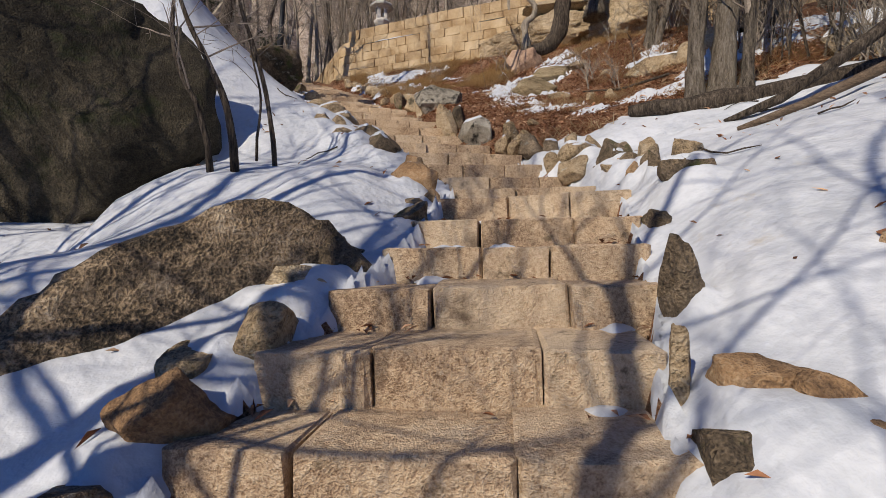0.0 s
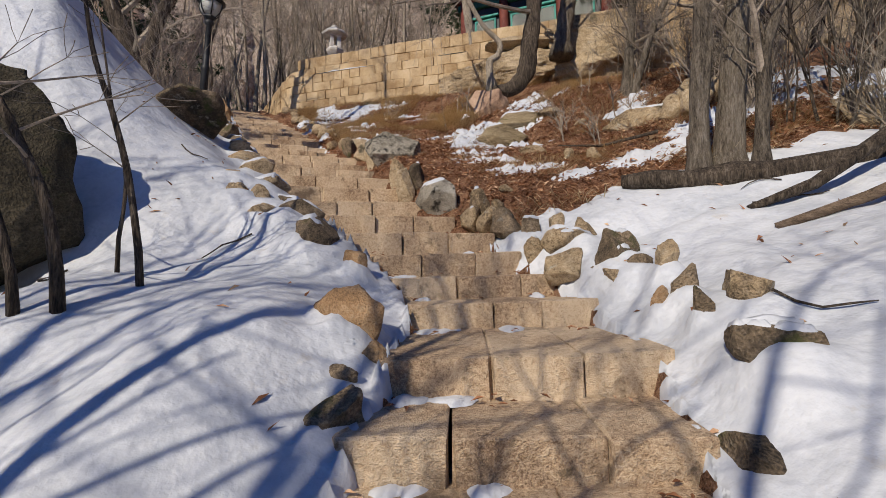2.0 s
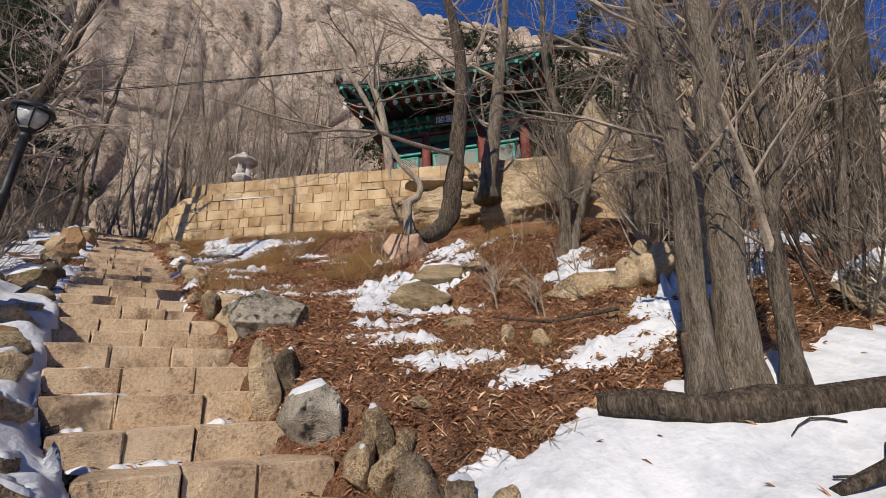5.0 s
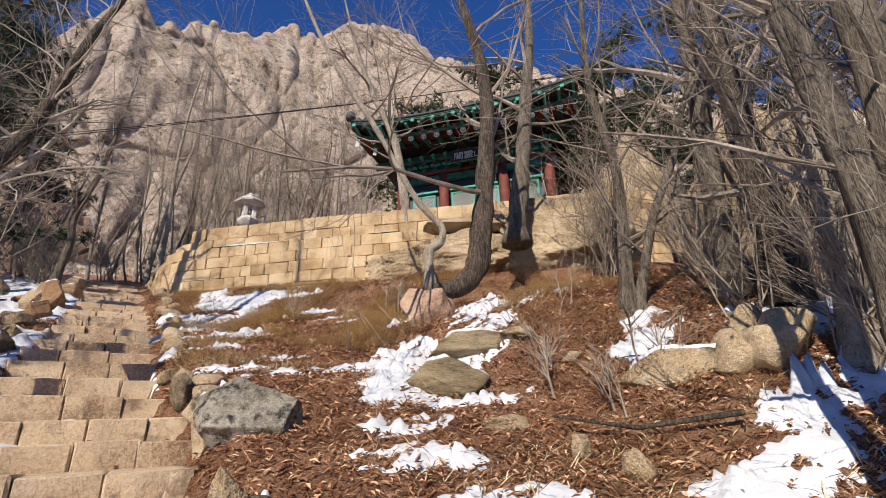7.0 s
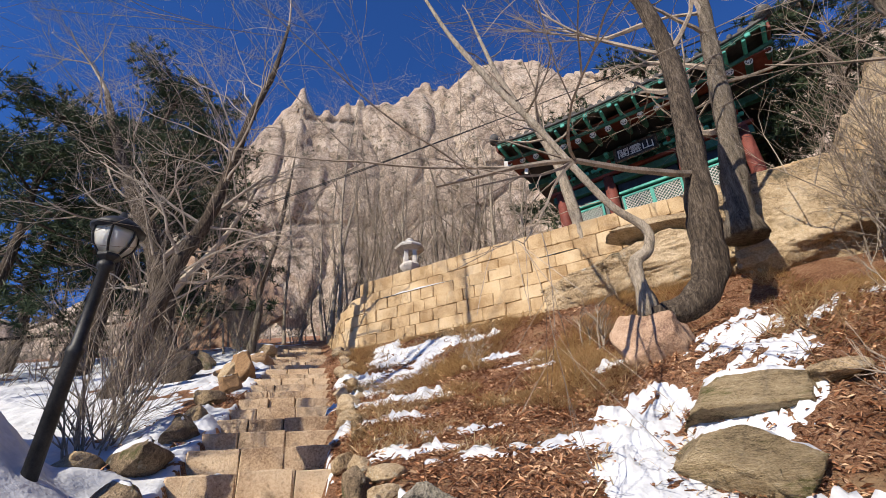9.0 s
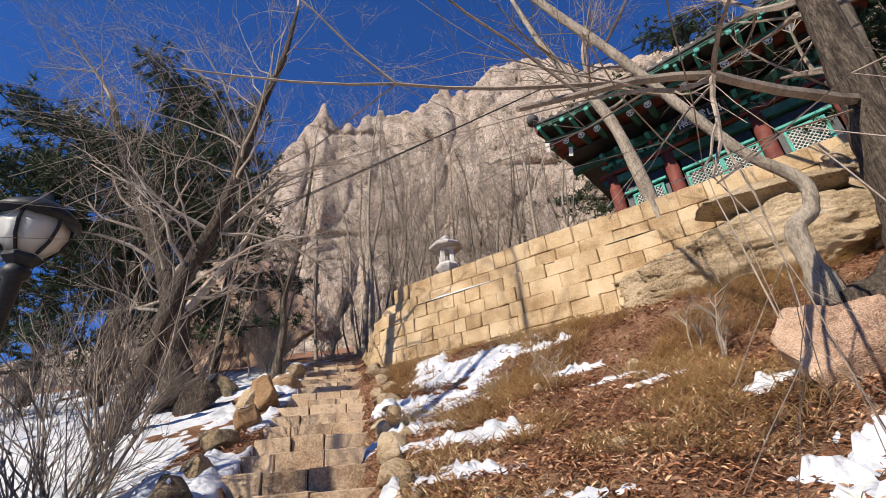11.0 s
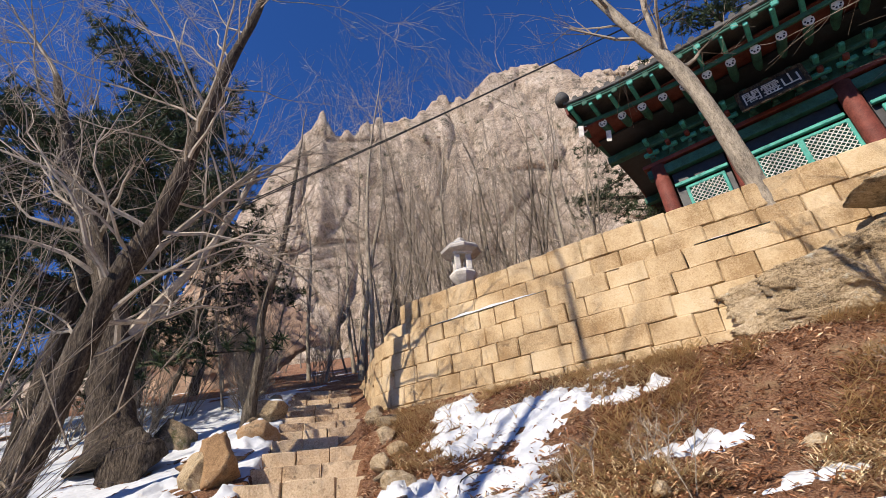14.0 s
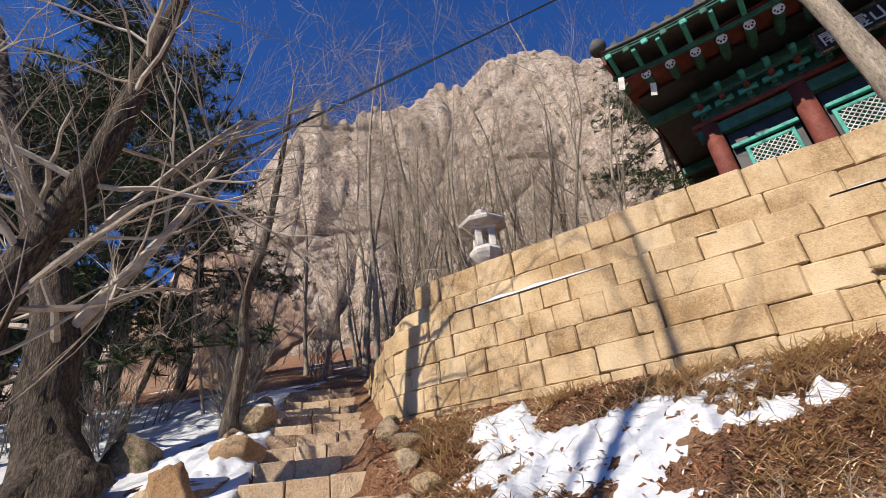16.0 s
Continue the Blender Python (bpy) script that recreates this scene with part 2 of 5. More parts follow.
def side(x, y):
    """Distance out from the flight's middle line, to the right."""
    return x - np.interp(y, MIDY, MIDX)


def edges(x, y):
    """Distances out past the flight's right and left ends, and the place across it."""
    xr, xl = np.interp(y, FLIGHT[:, 2], FLIGHT[:, 1]), np.interp(y, FLIGHT[:, 4], FLIGHT[:, 3])
    return x - xr, xl - x, np.clip((x - xl) / (xr - xl), 0, 1)


def slope_z(y, at):
    """Height of the flight's slope at y, by its right (2) or left (4) ends, carried on beyond both."""
    ends, z = FLIGHT[:, at], FLIGHT[:, 0] - 0.05
    out = np.interp(y, ends, z)
    out = np.where(y < ends[0], z[0] + (np.maximum(y, -60) - ends[0]) * 0.3, out)
    far = np.clip(y - ends[-1], 0, 400)
    return np.where(y > ends[-1], z[-1] + far * 0.3, out)


def height(x, y):
    x, y = np.asarray(x, float), np.asarray(y, float)
    er, el, t = edges(x, y)
    b = slope_z(y, 2) * t + slope_z(y, 4) * (1 - t)
    low, mid, up = 1 - smoothstep(5.5, 7.5, y), smoothstep(5.5, 7.5, y) * (1 - smoothstep(9.5, 12, y)), smoothstep(9.5, 12, y)
    r = np.clip(er, 0, 40)
    right = low * (0.06 * smoothstep(0, 0.4, r) + 0.3 * np.minimum(r, 3.2) + 0.14 * np.clip(r - 3.2, 0, 40)) + mid * (0.2 * smoothstep(0, 0.4, r) + 0.05 * r + 0.42 * np.clip(r - 2.6, 0, 1.8) + 0.12 * np.clip(r - 4.4, 0, 40)) \
        + up * (0.08 * smoothstep(0, 0.4, r) + 0.07 * r + 0.1 * np.clip(r - 4.2, 0, 40))
    right = np.minimum(right, 2.6 + 0.1 * r)
    q = np.clip(el, 0, 40)
    gone = 1 - smoothstep(8.3, 9.8, y)
    left = smoothstep(1.8, 4.0, y) * gone * (0.05 * smoothstep(0, 0.5, q) + 0.1 * np.minimum(q, 2.4) + 0.15 * np.minimum(q, 2.4) ** 2) + smoothstep(4.6, 7.0, y) * gone * 0.5 * np.clip(q - 0.5, 0, 3.4) + 0.03 * q - 1.0 * smoothstep(1.6, 3.0, q) * (1 - smoothstep(4.6, 6.4, y)) * smoothstep(-1, 1, y) - 0.5 * smoothstep(0.5, 1.9, q) * smoothstep(2.0, 3.3, y) * (1 - smoothstep(5.0, 6.6, y))
    z = b + np.where(er > 0, right, np.where(el > 0, left, 0))
    rough = smoothstep(0.05, 0.7, np.maximum(er, el))
    z = z + rough * (0.09 * bumps(x, y, 1.3, 3) + 0.04 * bumps(x, y, 0.4, 4) + 0.012 * bumps(x, y, 0.12, 6)) + 1.5 * smoothstep(25, 90, np.hypot(x, y - 8)) * bumps(x, y, 25, 5)
    z = z - 0.32 * (1 - smoothstep(-0.09, 0.0, np.maximum(er, el))) * (y < MIDY[-1] + 0.5)
    z = z - 0.11 * (1 - smoothstep(0.0, 0.9, np.maximum(er, el))) * (np.maximum(er, el) > 0) * (1 - smoothstep(6.5, 8.0, y))
    # level strip at the wall's foot and the terrace behind it
    wu = (x - WALL_A[0]) * WALL_U[0] + (y - WALL_A[1]) * WALL_U[1]
    wn_ = (x - WALL_A[0]) * WALL_N[0] + (y - WALL_A[1]) * WALL_N[1]
    foot = smoothstep(-0.6, 0.2, wu) * (1 - smoothstep(10.5, 13, wu)) * smoothstep(-0.5, 0.0, wn_ + 0.3) * (1 - smoothstep(0.0, 1.6, wn_))
    z = z * (1 - foot) + foot * (6.86 + 0.03 * bumps(x, y, 0.4, 4))
    back = smoothstep(0.35, 0.7, wu) * smoothstep(0.25, 0.55, -wn_) * (1 - smoothstep(13, 18, wu))
    terrace = 8.45 + 0.25 * np.clip(-wn_ - 9, 0, 60)
    return z * (1 - back) + back * np.maximum(terrace, np.where(wn_ < -9, z, terrace))


def snow_depth(x, y):
    """How far the snow wins over the bare ground; under zero the ground is bare."""
    er, el, _ = edges(x, y)
    n = 0.6 * bumps(x, y, 0.9, 11) + 0.35 * bumps(x, y, 0.3, 12) + 0.25 * bumps(x, y, 0.12, 13) + 0.2 * bumps(x, y, 0.05, 14)
    full = 1 - smoothstep(5.2, 6.2, y + 0.1 * (x - 1.5))
    patch = np.maximum.reduce([1.0 - np.hypot((x - px) / rx, (y - py) / ry) for px, py, rx, ry in PATCHES])
    lace = 0.6 * bumps(x, y, 0.45, 15) + 0.6 * bumps(x, y, 0.19, 16) + 0.6 * bumps(x, y, 0.09, 17) + 0.55 * bumps(x, y, 0.045, 18) + 0.35 * bumps(x, y, 0.024, 19)
    patch = np.clip(patch, -1.2, 0.24) + 1.05 * lace - 0.02
    right = np.where(full > 0.5, np.maximum(1.1 * full - 0.3 + 0.3 * n, patch), np.maximum(patch, 1.1 * full - 0.3 + 0.5 * n)) - 1.8 * (1 - smoothstep(-0.07, 0.02, er + 0.04 * n))
    bare = smoothstep(8.2, 10.0, y)
    left = 0.85 - 0.72 * bare + (0.3 + 0.8 * bare) * n - 1.8 * (1 - smoothstep(-0.07, 0.02, el + 0.04 * n)) + 0.2 * smoothstep(9, 12, y) * smoothstep(0.5, 1.6, el)
    d = np.where(er > el, right, left)
    wn_ = (x - WALL_A[0]) * WALL_N[0] + (y - WALL_A[1]) * WALL_N[1]
    wu = (x - WALL_A[0]) * WALL_U[0] + (y - WALL_A[1]) * WALL_U[1]
    d = np.where((wn_ < 0.02) & (wu > -0.15), -1.0, d)
    far = smoothstep(19, 22, y)
    return d * (1 - far) + far * (n * 0.9 - 0.25)


PATCHES = [(-1.1, 13.78, 0.9, 0.24), (-1.35, 13.2, 0.5, 0.4), (-1.5, 12.5, 0.6, 0.3), (-2.05, 12.9, 0.3, 0.3), (-0.05, 14.0, 0.32, 0.12), (-1.85, 13.98, 0.35, 0.15), (0.0, 13.55, 0.35, 0.07),
           (0.25, 12.8, 0.4, 0.1), (0.55, 12.1, 0.35, 0.08), (0.9, 11.75, 0.4, 0.08), (-0.9, 11.2, 0.55, 0.2), (-1.5, 11.75, 0.4, 0.25), (-0.95, 10.45, 0.55, 0.12), (-0.2, 9.97, 0.5, 0.1), (-0.5, 9.63, 0.4, 0.12),
           (0.45, 9.42, 0.6, 0.12), (1.0, 9.42, 0.5, 0.15), (1.5, 9.65, 0.35, 0.35), (1.32, 8.95, 0.42, 0.42), (1.22, 8.5, 0.34, 0.22), (1.95, 8.98, 0.5, 0.13), (1.25, 7.92, 0.4, 0.16), (1.85, 8.3, 0.45, 0.09),
           (2.05, 9.2, 0.45, 0.14), (2.42, 9.5, 0.35, 0.18), (2.5, 9.95, 0.4, 0.2), (2.6, 10.25, 0.35, 0.1), (3.6, 8.1, 0.45, 0.18), (3.9, 8.42, 0.3, 0.12), (3.5, 9.6, 0.6, 0.1), (1.5, 10.75, 0.22, 0.12),
           (1.2, 7.42, 0.42, 0.18), (1.66, 6.85, 0.36, 0.2), (2.05, 6.36, 0.3, 0.12), (3.1, 6.45, 0.5, 0.2), (2.9, 6.3, 0.6, 0.2), (4.3, 6.75, 0.8, 0.2), (5.6, 7.6, 1.4, 0.5), (-1.9, 14.35, 0.3, 0.3)]
ROCKS = []


def spread(lo, hi, step, far, grow=1.13):
    """Grid lines: even inside lo..hi, growing outside to far."""
    a = list(np.arange(lo, hi + step / 2, step))
    d, v = step, a[-1]
    while v < far:
        d *= grow
        v += d
        a.append(v)
    d, v, b = step, a[0], []
    while v > -far:
        d *= grow
        v -= d
        b.append(v)
    return np.array(b[::-1] + a)


def sheet(name, xs, ys, fn, mat, keep=None):
    X, Y = np.meshgrid(xs, ys)
    Z = fn(X, Y)
    nx, ny = len(xs), len(ys)
    co = np.stack([X, Y, Z], -1).reshape(-1, 3)
    i = np.arange(nx * ny).reshape(ny, nx)
    f = np.stack([i[:-1, :-1], i[:-1, 1:], i[1:, 1:], i[1:, :-1]], -1).reshape(-1, 4)
    if keep is not None:
        k = keep(X, Y).reshape(-1)
        f = f[k[f].any(1)]
        used = np.unique(f)
        re = np.full(nx * ny, -1)
        re[used] = np.arange(len(used))
        co, f = co[used], re[f]
    me = bpy.data.meshes.new(name)
    me.vertices.add(len(co))
    me.vertices.foreach_set("co", co.ravel())
    me.loops.add(f.size)
    me.loops.foreach_set("vertex_index", f.ravel().astype(np.int32))
    me.polygons.add(len(f))
    me.polygons.foreach_set("loop_start", np.arange(0, f.size, 4, dtype=np.int32))
    me.polygons.foreach_set("use_smooth", np.ones(len(f), bool))
    me.update(calc_edges=True)
    me.validate()
    me.materials.append(mat)
    return new(name, me)


ground = sheet("ground", spread(-8, 7, 0.07, 420), spread(-1.5, 19, 0.07, 420), height, LITTER)
tagged(ground, "sloping hillside of reddish-brown leaf litter and soil", "ground", kind="structure")


def gz(x, y):
    return float(height(x, y))

# ---- stone flight ----


def hewn_blocks(count, seed, bevel, jitter):
    """Unit blocks with knocked-off edges and a rough-split front, to be shared and scaled."""
    rng = random.Random(seed)
    out = []
    for _ in range(count):
        bm = bmesh.new()
        bmesh.ops.create_cube(bm, size=1.0)
        front = [f for f in bm.faces if f.normal.y < -0.5 or f.normal.z > 0.5]
        edges_ = list({e for f in front for e in f.edges if abs(e.verts[0].co.x - e.verts[1].co.x) > 0.5})
        bmesh.ops.subdivide_edges(bm, edges=edges_, cuts=2)
        bmesh.ops.bevel(bm, geom=[e for e in bm.edges if len(e.link_faces) == 2 and e.calc_face_angle() > 0.5], offset=bevel, segments=1, affect="EDGES")
        for v in bm.verts:
            v.co += Vector((rng.uniform(-1, 1), rng.uniform(-1, 1) * 1.6, rng.uniform(-1, 1))) * jitter
        me = bpy.data.meshes.new("block")
        bm.to_mesh(me)
        bm.free()
        out.append(me)
    return out


def stairs():
    thing = tagged(new("stairs"), "steep flight of rough-hewn tan granite block steps", "stairs", kind="structure")
    rng = random.Random(7)
    meshes = hewn_blocks(14, 5, 0.03, 0.013)
    for me in meshes:
        me.materials.append(GRANITE)
    rows = []
    for i in range(1, TOP + 1):
        a, b = FLIGHT[i - 1], FLIGHT[i]
        n = max(1, round((b[0] - a[0]) / 0.198))
        rows += [a + (b - a) * k / n for k in range(1, n + 1)]
    for i, (z, rx, ry, lx, ly) in enumerate(rows):
        d = max(0.62, rows[min(i + 1, len(rows) - 1)][2] - ry + 0.2)
        R, L = Vector((rx, ry, 0)), Vector((lx, ly, 0))
        R, L = R + (R - L) * rng.uniform(0.02, 0.06), L + (L - R) * rng.uniform(-0.01, 0.05)
        along = (R - L).normalized()
        back = Vector((-along.y, along.x, 0))
        turn = math.degrees(math.atan2(along.y, along.x))
        total = (R - L).length
        parts = max(2, round(total / (0.43 if z > 1.4 else 0.55)))
        shares = np.cumsum([0.0] + [rng.uniform(0.7, 1.3) for _ in range(parts)])
        cuts = [float(c) for c in shares / shares[-1] * total]
        for c0, c1 in zip(cuts, cuts[1:]):
            h = 0.27
            p = L + along * (c0 + c1) / 2 + back * (d / 2 + rng.uniform(-0.018, 0.018))
            ob = new("block", rng.choice(meshes))
            ob.parent = thing
            ob.matrix_basis = pose(p.x, p.y, z - h / 2 + rng.uniform(-0.01, 0.008), rng.uniform(-1.2, 1.2), rng.uniform(-0.6, 0.6), turn + rng.uniform(-0.8, 0.8)) @ Matrix.Diagonal((c1 - c0 - rng.uniform(-0.002, 0.01), d, h, 1))
    return thing


def retaining_wall():
    thing = tagged(new("retaining_wall"), "curved terrace wall of coursed yellow granite blocks", "stone wall", kind="structure")
    rng = random.Random(11)
    meshes = hewn_blocks(14, 7, 0.042, 0.013)
    for me in meshes:
        me.materials.append(WALLSTONE)

    def line(setback):
        """The wall's course line: back along the flight, round the corner, then along the front."""
        pts = []
        back = Vector((-0.46, 0.888))
        u, n = Vector(WALL_U), Vector(WALL_N)
        corner = Vector(WALL_A) - n * setback + u * setback * 0.9
        for k in range(12, 0, -1):
            pts.append(corner + back * (0.35 + k * 0.42) + u * 0.0)
        for k in range(6):
            t = k / 5
            pts.append(corner + back * 0.35 * (1 - t) ** 2 + u * 0.6 * t ** 2)
        for k in range(1, 72):
            pts.append(corner + u * (0.6 + k * 0.18))
        return pts

    def at(pts, s):
        for a, b in zip(pts, pts[1:]):
            d = (b - a).length
            if s <= d:
                return a + (b - a) * (s / d), (b - a).normalized()
            s -= d
        return pts[-1], (pts[-1] - pts[-2]).normalized()

    for z0, courses, ch, setback, length in ((6.47, 6, 0.272, 0.0, 16.6), (8.03, 2, 0.335, 0.2, 16.6)):
        pts = line(setback)
        for c in range(courses):
            s = rng.uniform(0, 0.3) if z0 < 7 or c == 0 else 5.5
            while s < length:
                w = rng.choice((0.26, 0.32, 0.38, 0.44, 0.5, 0.58))
                p, t = at(pts, s + w / 2)
                ob = new("block", rng.choice(meshes))
                ob.parent = thing
                inward = Vector((-t.y, t.x))
                batter = 0.06 * (c * ch)
                p = p + inward * (0.2 + batter + rng.uniform(-0.014, 0.014))
                wave = 0.018 * math.sin(s * 0.9) + 0.008 * math.sin(s * 2.3)
                ob.matrix_basis = pose(p.x, p.y, z0 + (c + 0.5) * ch + wave, rng.uniform(-1.4, 1.4), rng.uniform(-0.5, 0.5), math.degrees(math.atan2(t.y, t.x)) + rng.uniform(-1.2, 1.2)) @ Matrix.Diagonal((w - rng.uniform(0.0, 0.008), 0.4, ch - rng.uniform(0.0, 0.006), 1))
                s += w
        core_v, core_f = [], []
        pts2 = [at(pts, k * 0.3) for k in range(int(length / 0.3))]
        for p, t in pts2:
            inward = Vector((-t.y, t.x))
            for off in (0.055 + 0.06 * courses * ch, 0.38):
                q = p + inward * off
                core_v += [(q.x, q.y, z0), (q.x, q.y, z0 + max(1, courses - 1) * ch - 0.02)]
        for k in range(len(pts2) - 1):
            a, b = k * 4, k * 4 + 4
            core_f += [(a, b, b + 1, a + 1), (a + 1, b + 1, b + 3, a + 3), (a + 3, b + 3, b + 2, a + 2)]
        link("core", core_v, core_f, MORTAR, thing)
    return thing


# ---- rocks ----


def rock_mesh(seed, size, flat=0.0, cuts=13, detail=4, rough=0.06):
    """An angular stone: an icosphere cut by planes, then roughened."""
    rng = random.Random(seed)
    bm = bmesh.new()
    bmesh.ops.create_icosphere(bm, subdivisions=detail, radius=1.0)
    planes = []
    for _ in range(cuts):
        d = Vector((rng.gauss(0, 1), rng.gauss(0, 1), rng.gauss(0, 1) * 0.8)).normalized()
        planes.append((d, rng.uniform(0.45, 0.8)))
    if flat:
        planes.append((Vector((rng.uniform(-0.1, 0.1), rng.uniform(-0.1, 0.1), 1)).normalized(), flat))
    off = Vector((rng.uniform(0, 50), rng.uniform(0, 50), rng.uniform(0, 50)))
    for v in bm.verts:
        c = v.co.copy()
        for d, k in planes:
            over = c.dot(d) - k
            if over > 0:
                c -= d * over
        c *= 1.12 + rough * 2.0 * noise.noise(c * 1.6 + off) + rough * 1.1 * noise.noise(c * 4 + off) + rough * 0.8 * abs(noise.noise(c * 9 + off)) + rough * 0.5 * noise.noise(c * 19 + off)
        v.co = Vector((c.x * size[0], c.y * size[1], c.z * size[2]))
    return bm


def rock(name, x, y, size, mat, label, seed, turn=0, sink=0.3, z=None, tilt=(0, 0), flat=0.0, detail=4, cuts=13, group="", category="rock", rough=0.06):
    ob = part(name, rock_mesh(seed, size, flat, cuts, detail, rough), mat, None, "", True)
    base = gz(x, y) if z is None else z
    ob.matrix_basis = pose(x, y, base + size[2] * (1 - 2 * sink) if z is None else z, tilt[0], tilt[1], turn)
    if max(size) < 0.36:
        ROCKS.append((x, y, ob.matrix_basis.translation.z, *size))
    return tagged(ob, label, category, group)


def snow_cap(ob, thick, steep=0.72, seed=0):
    """Snow lying on the upward faces of a rock."""
    me = ob.data
    keep = [p for p in me.polygons if p.normal.z > steep - 0.12 * noise.noise(p.center * 4 + Vector((seed, 0, 0))) and p.center.z > 0]
    use, faces = {}, []
    count = {}
    for p in me.polygons:
        for i in p.vertices:
            count[i] = count.get(i, 0) + 1
    mine = {}
    for p in keep:
        for i in p.vertices:
            mine[i] = mine.get(i, 0) + 1
    # only the largest connected patch keeps its snow
    root = {}

    def top(i):
        while root.get(i, i) != i:
            i = root[i]
        return i

    for p in keep:
        for i in p.vertices[1:]:
            root[top(i)] = top(p.vertices[0])
    tally = {}
    for p in keep:
        q = top(p.vertices[0])
        tally[q] = tally.get(q, 0) + 1
    if len(keep) < 25:
        return ob
    if tally:
        best = max(tally, key=tally.get)
        keep = [p for p in keep if top(p.vertices[0]) == best]
    mine = {}
    for p in keep:
        for i in p.vertices:
            mine[i] = mine.get(i, 0) + 1
    verts = []
    for p in keep:
        f = []
        for i in p.vertices:
            if i not in use:
                use[i] = len(verts)
                c = me.vertices[i].co
                inner = mine[i] == count[i]
                verts.append(c + Vector((0, 0, thick * (0.8 + 0.4 * noise.noise(c * 6)) if inner else -0.006)))
            f.append(use[i])
        faces.append(f)
    if faces:
        link("snow_cap", verts, faces, SNOW, ob, "snow lying on top", True)
    return ob

# ---- trees ----


def grow(rng, verts, faces, p, d, r, length, depth, bend=0.35, droop=0.0, sides=5, kids=4, spread_a=0.8, taper=0.35, up=0.15, keep=None, segments=3):
    """A limb with its side limbs. Long thin limbs end in twigs."""
    n = max(3, int(length / (0.22 + r * 2)))
    n = min(n, 9) if depth > 0 else segments
    pts, rad = [p.copy()], [r]
    d = d.normalized()
    step = length / n
    dirs = []
    for i in range(n):
        d = (d + Vector((rng.gauss(0, bend), rng.gauss(0, bend), rng.gauss(0, bend))) * 0.32 + Vector((0, 0, up - droop)) * 0.25).normalized()
        pts.append(pts[-1] + d * step)
        rad.append(max(r * (1 - (1 - taper) * (i + 1) / n), 0.002))
        dirs.append(d.copy())
    tube(verts, faces, pts, rad, sides)
    if depth <= 0:
        return pts
    for k in range(kids):
        i = min(n - 1, int(n * rng.uniform(0.3, 1.0)))
        q = Vector((rng.gauss(0, 1), rng.gauss(0, 1), rng.gauss(0, 0.7)))
        e = (dirs[i] + q.normalized() * spread_a).normalized()
        if keep and not keep(pts[i + 1] + e * length * 0.5):
            continue
        grow(rng, verts, faces, pts[i + 1], e, rad[i + 1] * rng.uniform(0.45, 0.75), length * rng.uniform(0.4, 0.72), depth - 1, bend, droop, 4 if depth > 1 else 3, kids + (1 if depth == 2 else 0), spread_a, 0.3, up, keep)
    return pts


def tree(name, base, path, radii, label, seed, bark=None, limbs=8, limb_len=1.6, depth=3, kids=4, sides=10, from_=0.35, category="bare tree", group="", up=0.15, limb_r=0.4, spread_a=0.8, flare=1.5, extra=(), bend=0.35, twigs=None):
    """A bare tree. path: the trunk's course from its base; extra: (where along the trunk, direction, length, radius) of chosen limbs."""
    rng = random.Random(seed)
    thing = new(name)
    thing.matrix_basis = Matrix.Translation(base)
    ctrl = [Vector(p) for p in path]
    fine, fr = [], []
    m = 5
    for i in range(len(ctrl) - 1):
        p0, p1, p2, p3 = ctrl[max(i - 1, 0)], ctrl[i], ctrl[i + 1], ctrl[min(i + 2, len(ctrl) - 1)]
        for k in range(m):
            t = k / m
            fine.append(0.5 * ((2 * p1) + (p2 - p0) * t + (2 * p0 - 5 * p1 + 4 * p2 - p3) * t * t + (3 * p1 - p0 - 3 * p2 + p3) * t ** 3))
            fr.append(radii[i] * (1 - t) + radii[i + 1] * t)
    fine.append(ctrl[-1])
    fr.append(radii[-1])
    fr = [r * (1 + 0.08 * rng.uniform(-1, 1)) for r in fr]
    fr[0] *= flare
    fr[1] *= 1 + (flare - 1) * 0.4
    fine[0] = fine[0] - Vector((0, 0, 0.15))
    v, f = [], []
    tube(v, f, fine, fr, sides * 2 if sides >= 10 else sides)
    if sides >= 10:
        dense = sides * 2
        for q in range(len(v)):
            c, w = fine[q // dense], q % dense
            out = v[q] - c
            ridge = noise.noise(Vector((math.cos(2 * math.pi * w / dense) * 4.5, math.sin(2 * math.pi * w / dense) * 4.5, c.z * 1.4 + seed * 7)))
            v[q] = c + out * (1 + 0.16 * ridge)
    link("trunk", v, f, bark or BARK, thing, smooth=True)
    v, f = [], []
    n = len(fine)
    for k in range(limbs):
        i = int(n * (from_ + (0.98 - from_) * (k + rng.random()) / limbs))
        i = min(i, n - 2)
        ax = (fine[i + 1] - fine[i]).normalized()
        q = Vector((rng.gauss(0, 1), rng.gauss(0, 1), rng.uniform(-0.1, 0.8))).normalized()
        grow(rng, v, f, fine[i], ax * 0.4 + q, fr[i] * rng.uniform(limb_r * 0.6, limb_r * 1.2), limb_len * rng.uniform(0.6, 1.25), depth - 1, bend, 0, 5, kids, spread_a, 0.3, up)
    for where, d, ln, r in extra:
        i = min(int(n * where), n - 1)
        grow(rng, v, f, fine[i], Vector(d), r, ln, 3, 0.22, 0, 6, 5, 0.7, 0.3, 0.03)
    ax = (fine[-1] - fine[-2]).normalized()
    grow(rng, v, f, fine[-1], ax, fr[-1], limb_len, depth - 1, 0.3, 0, 5, kids, spread_a, 0.25, up)
    link("crown", v, f, twigs or TWIG, thing, "fine bare branches and twigs")
    return tagged(thing, label, category, group)

# ---- rocks by the flight and on the slope ----
EDGE = "edging stones of the flight"


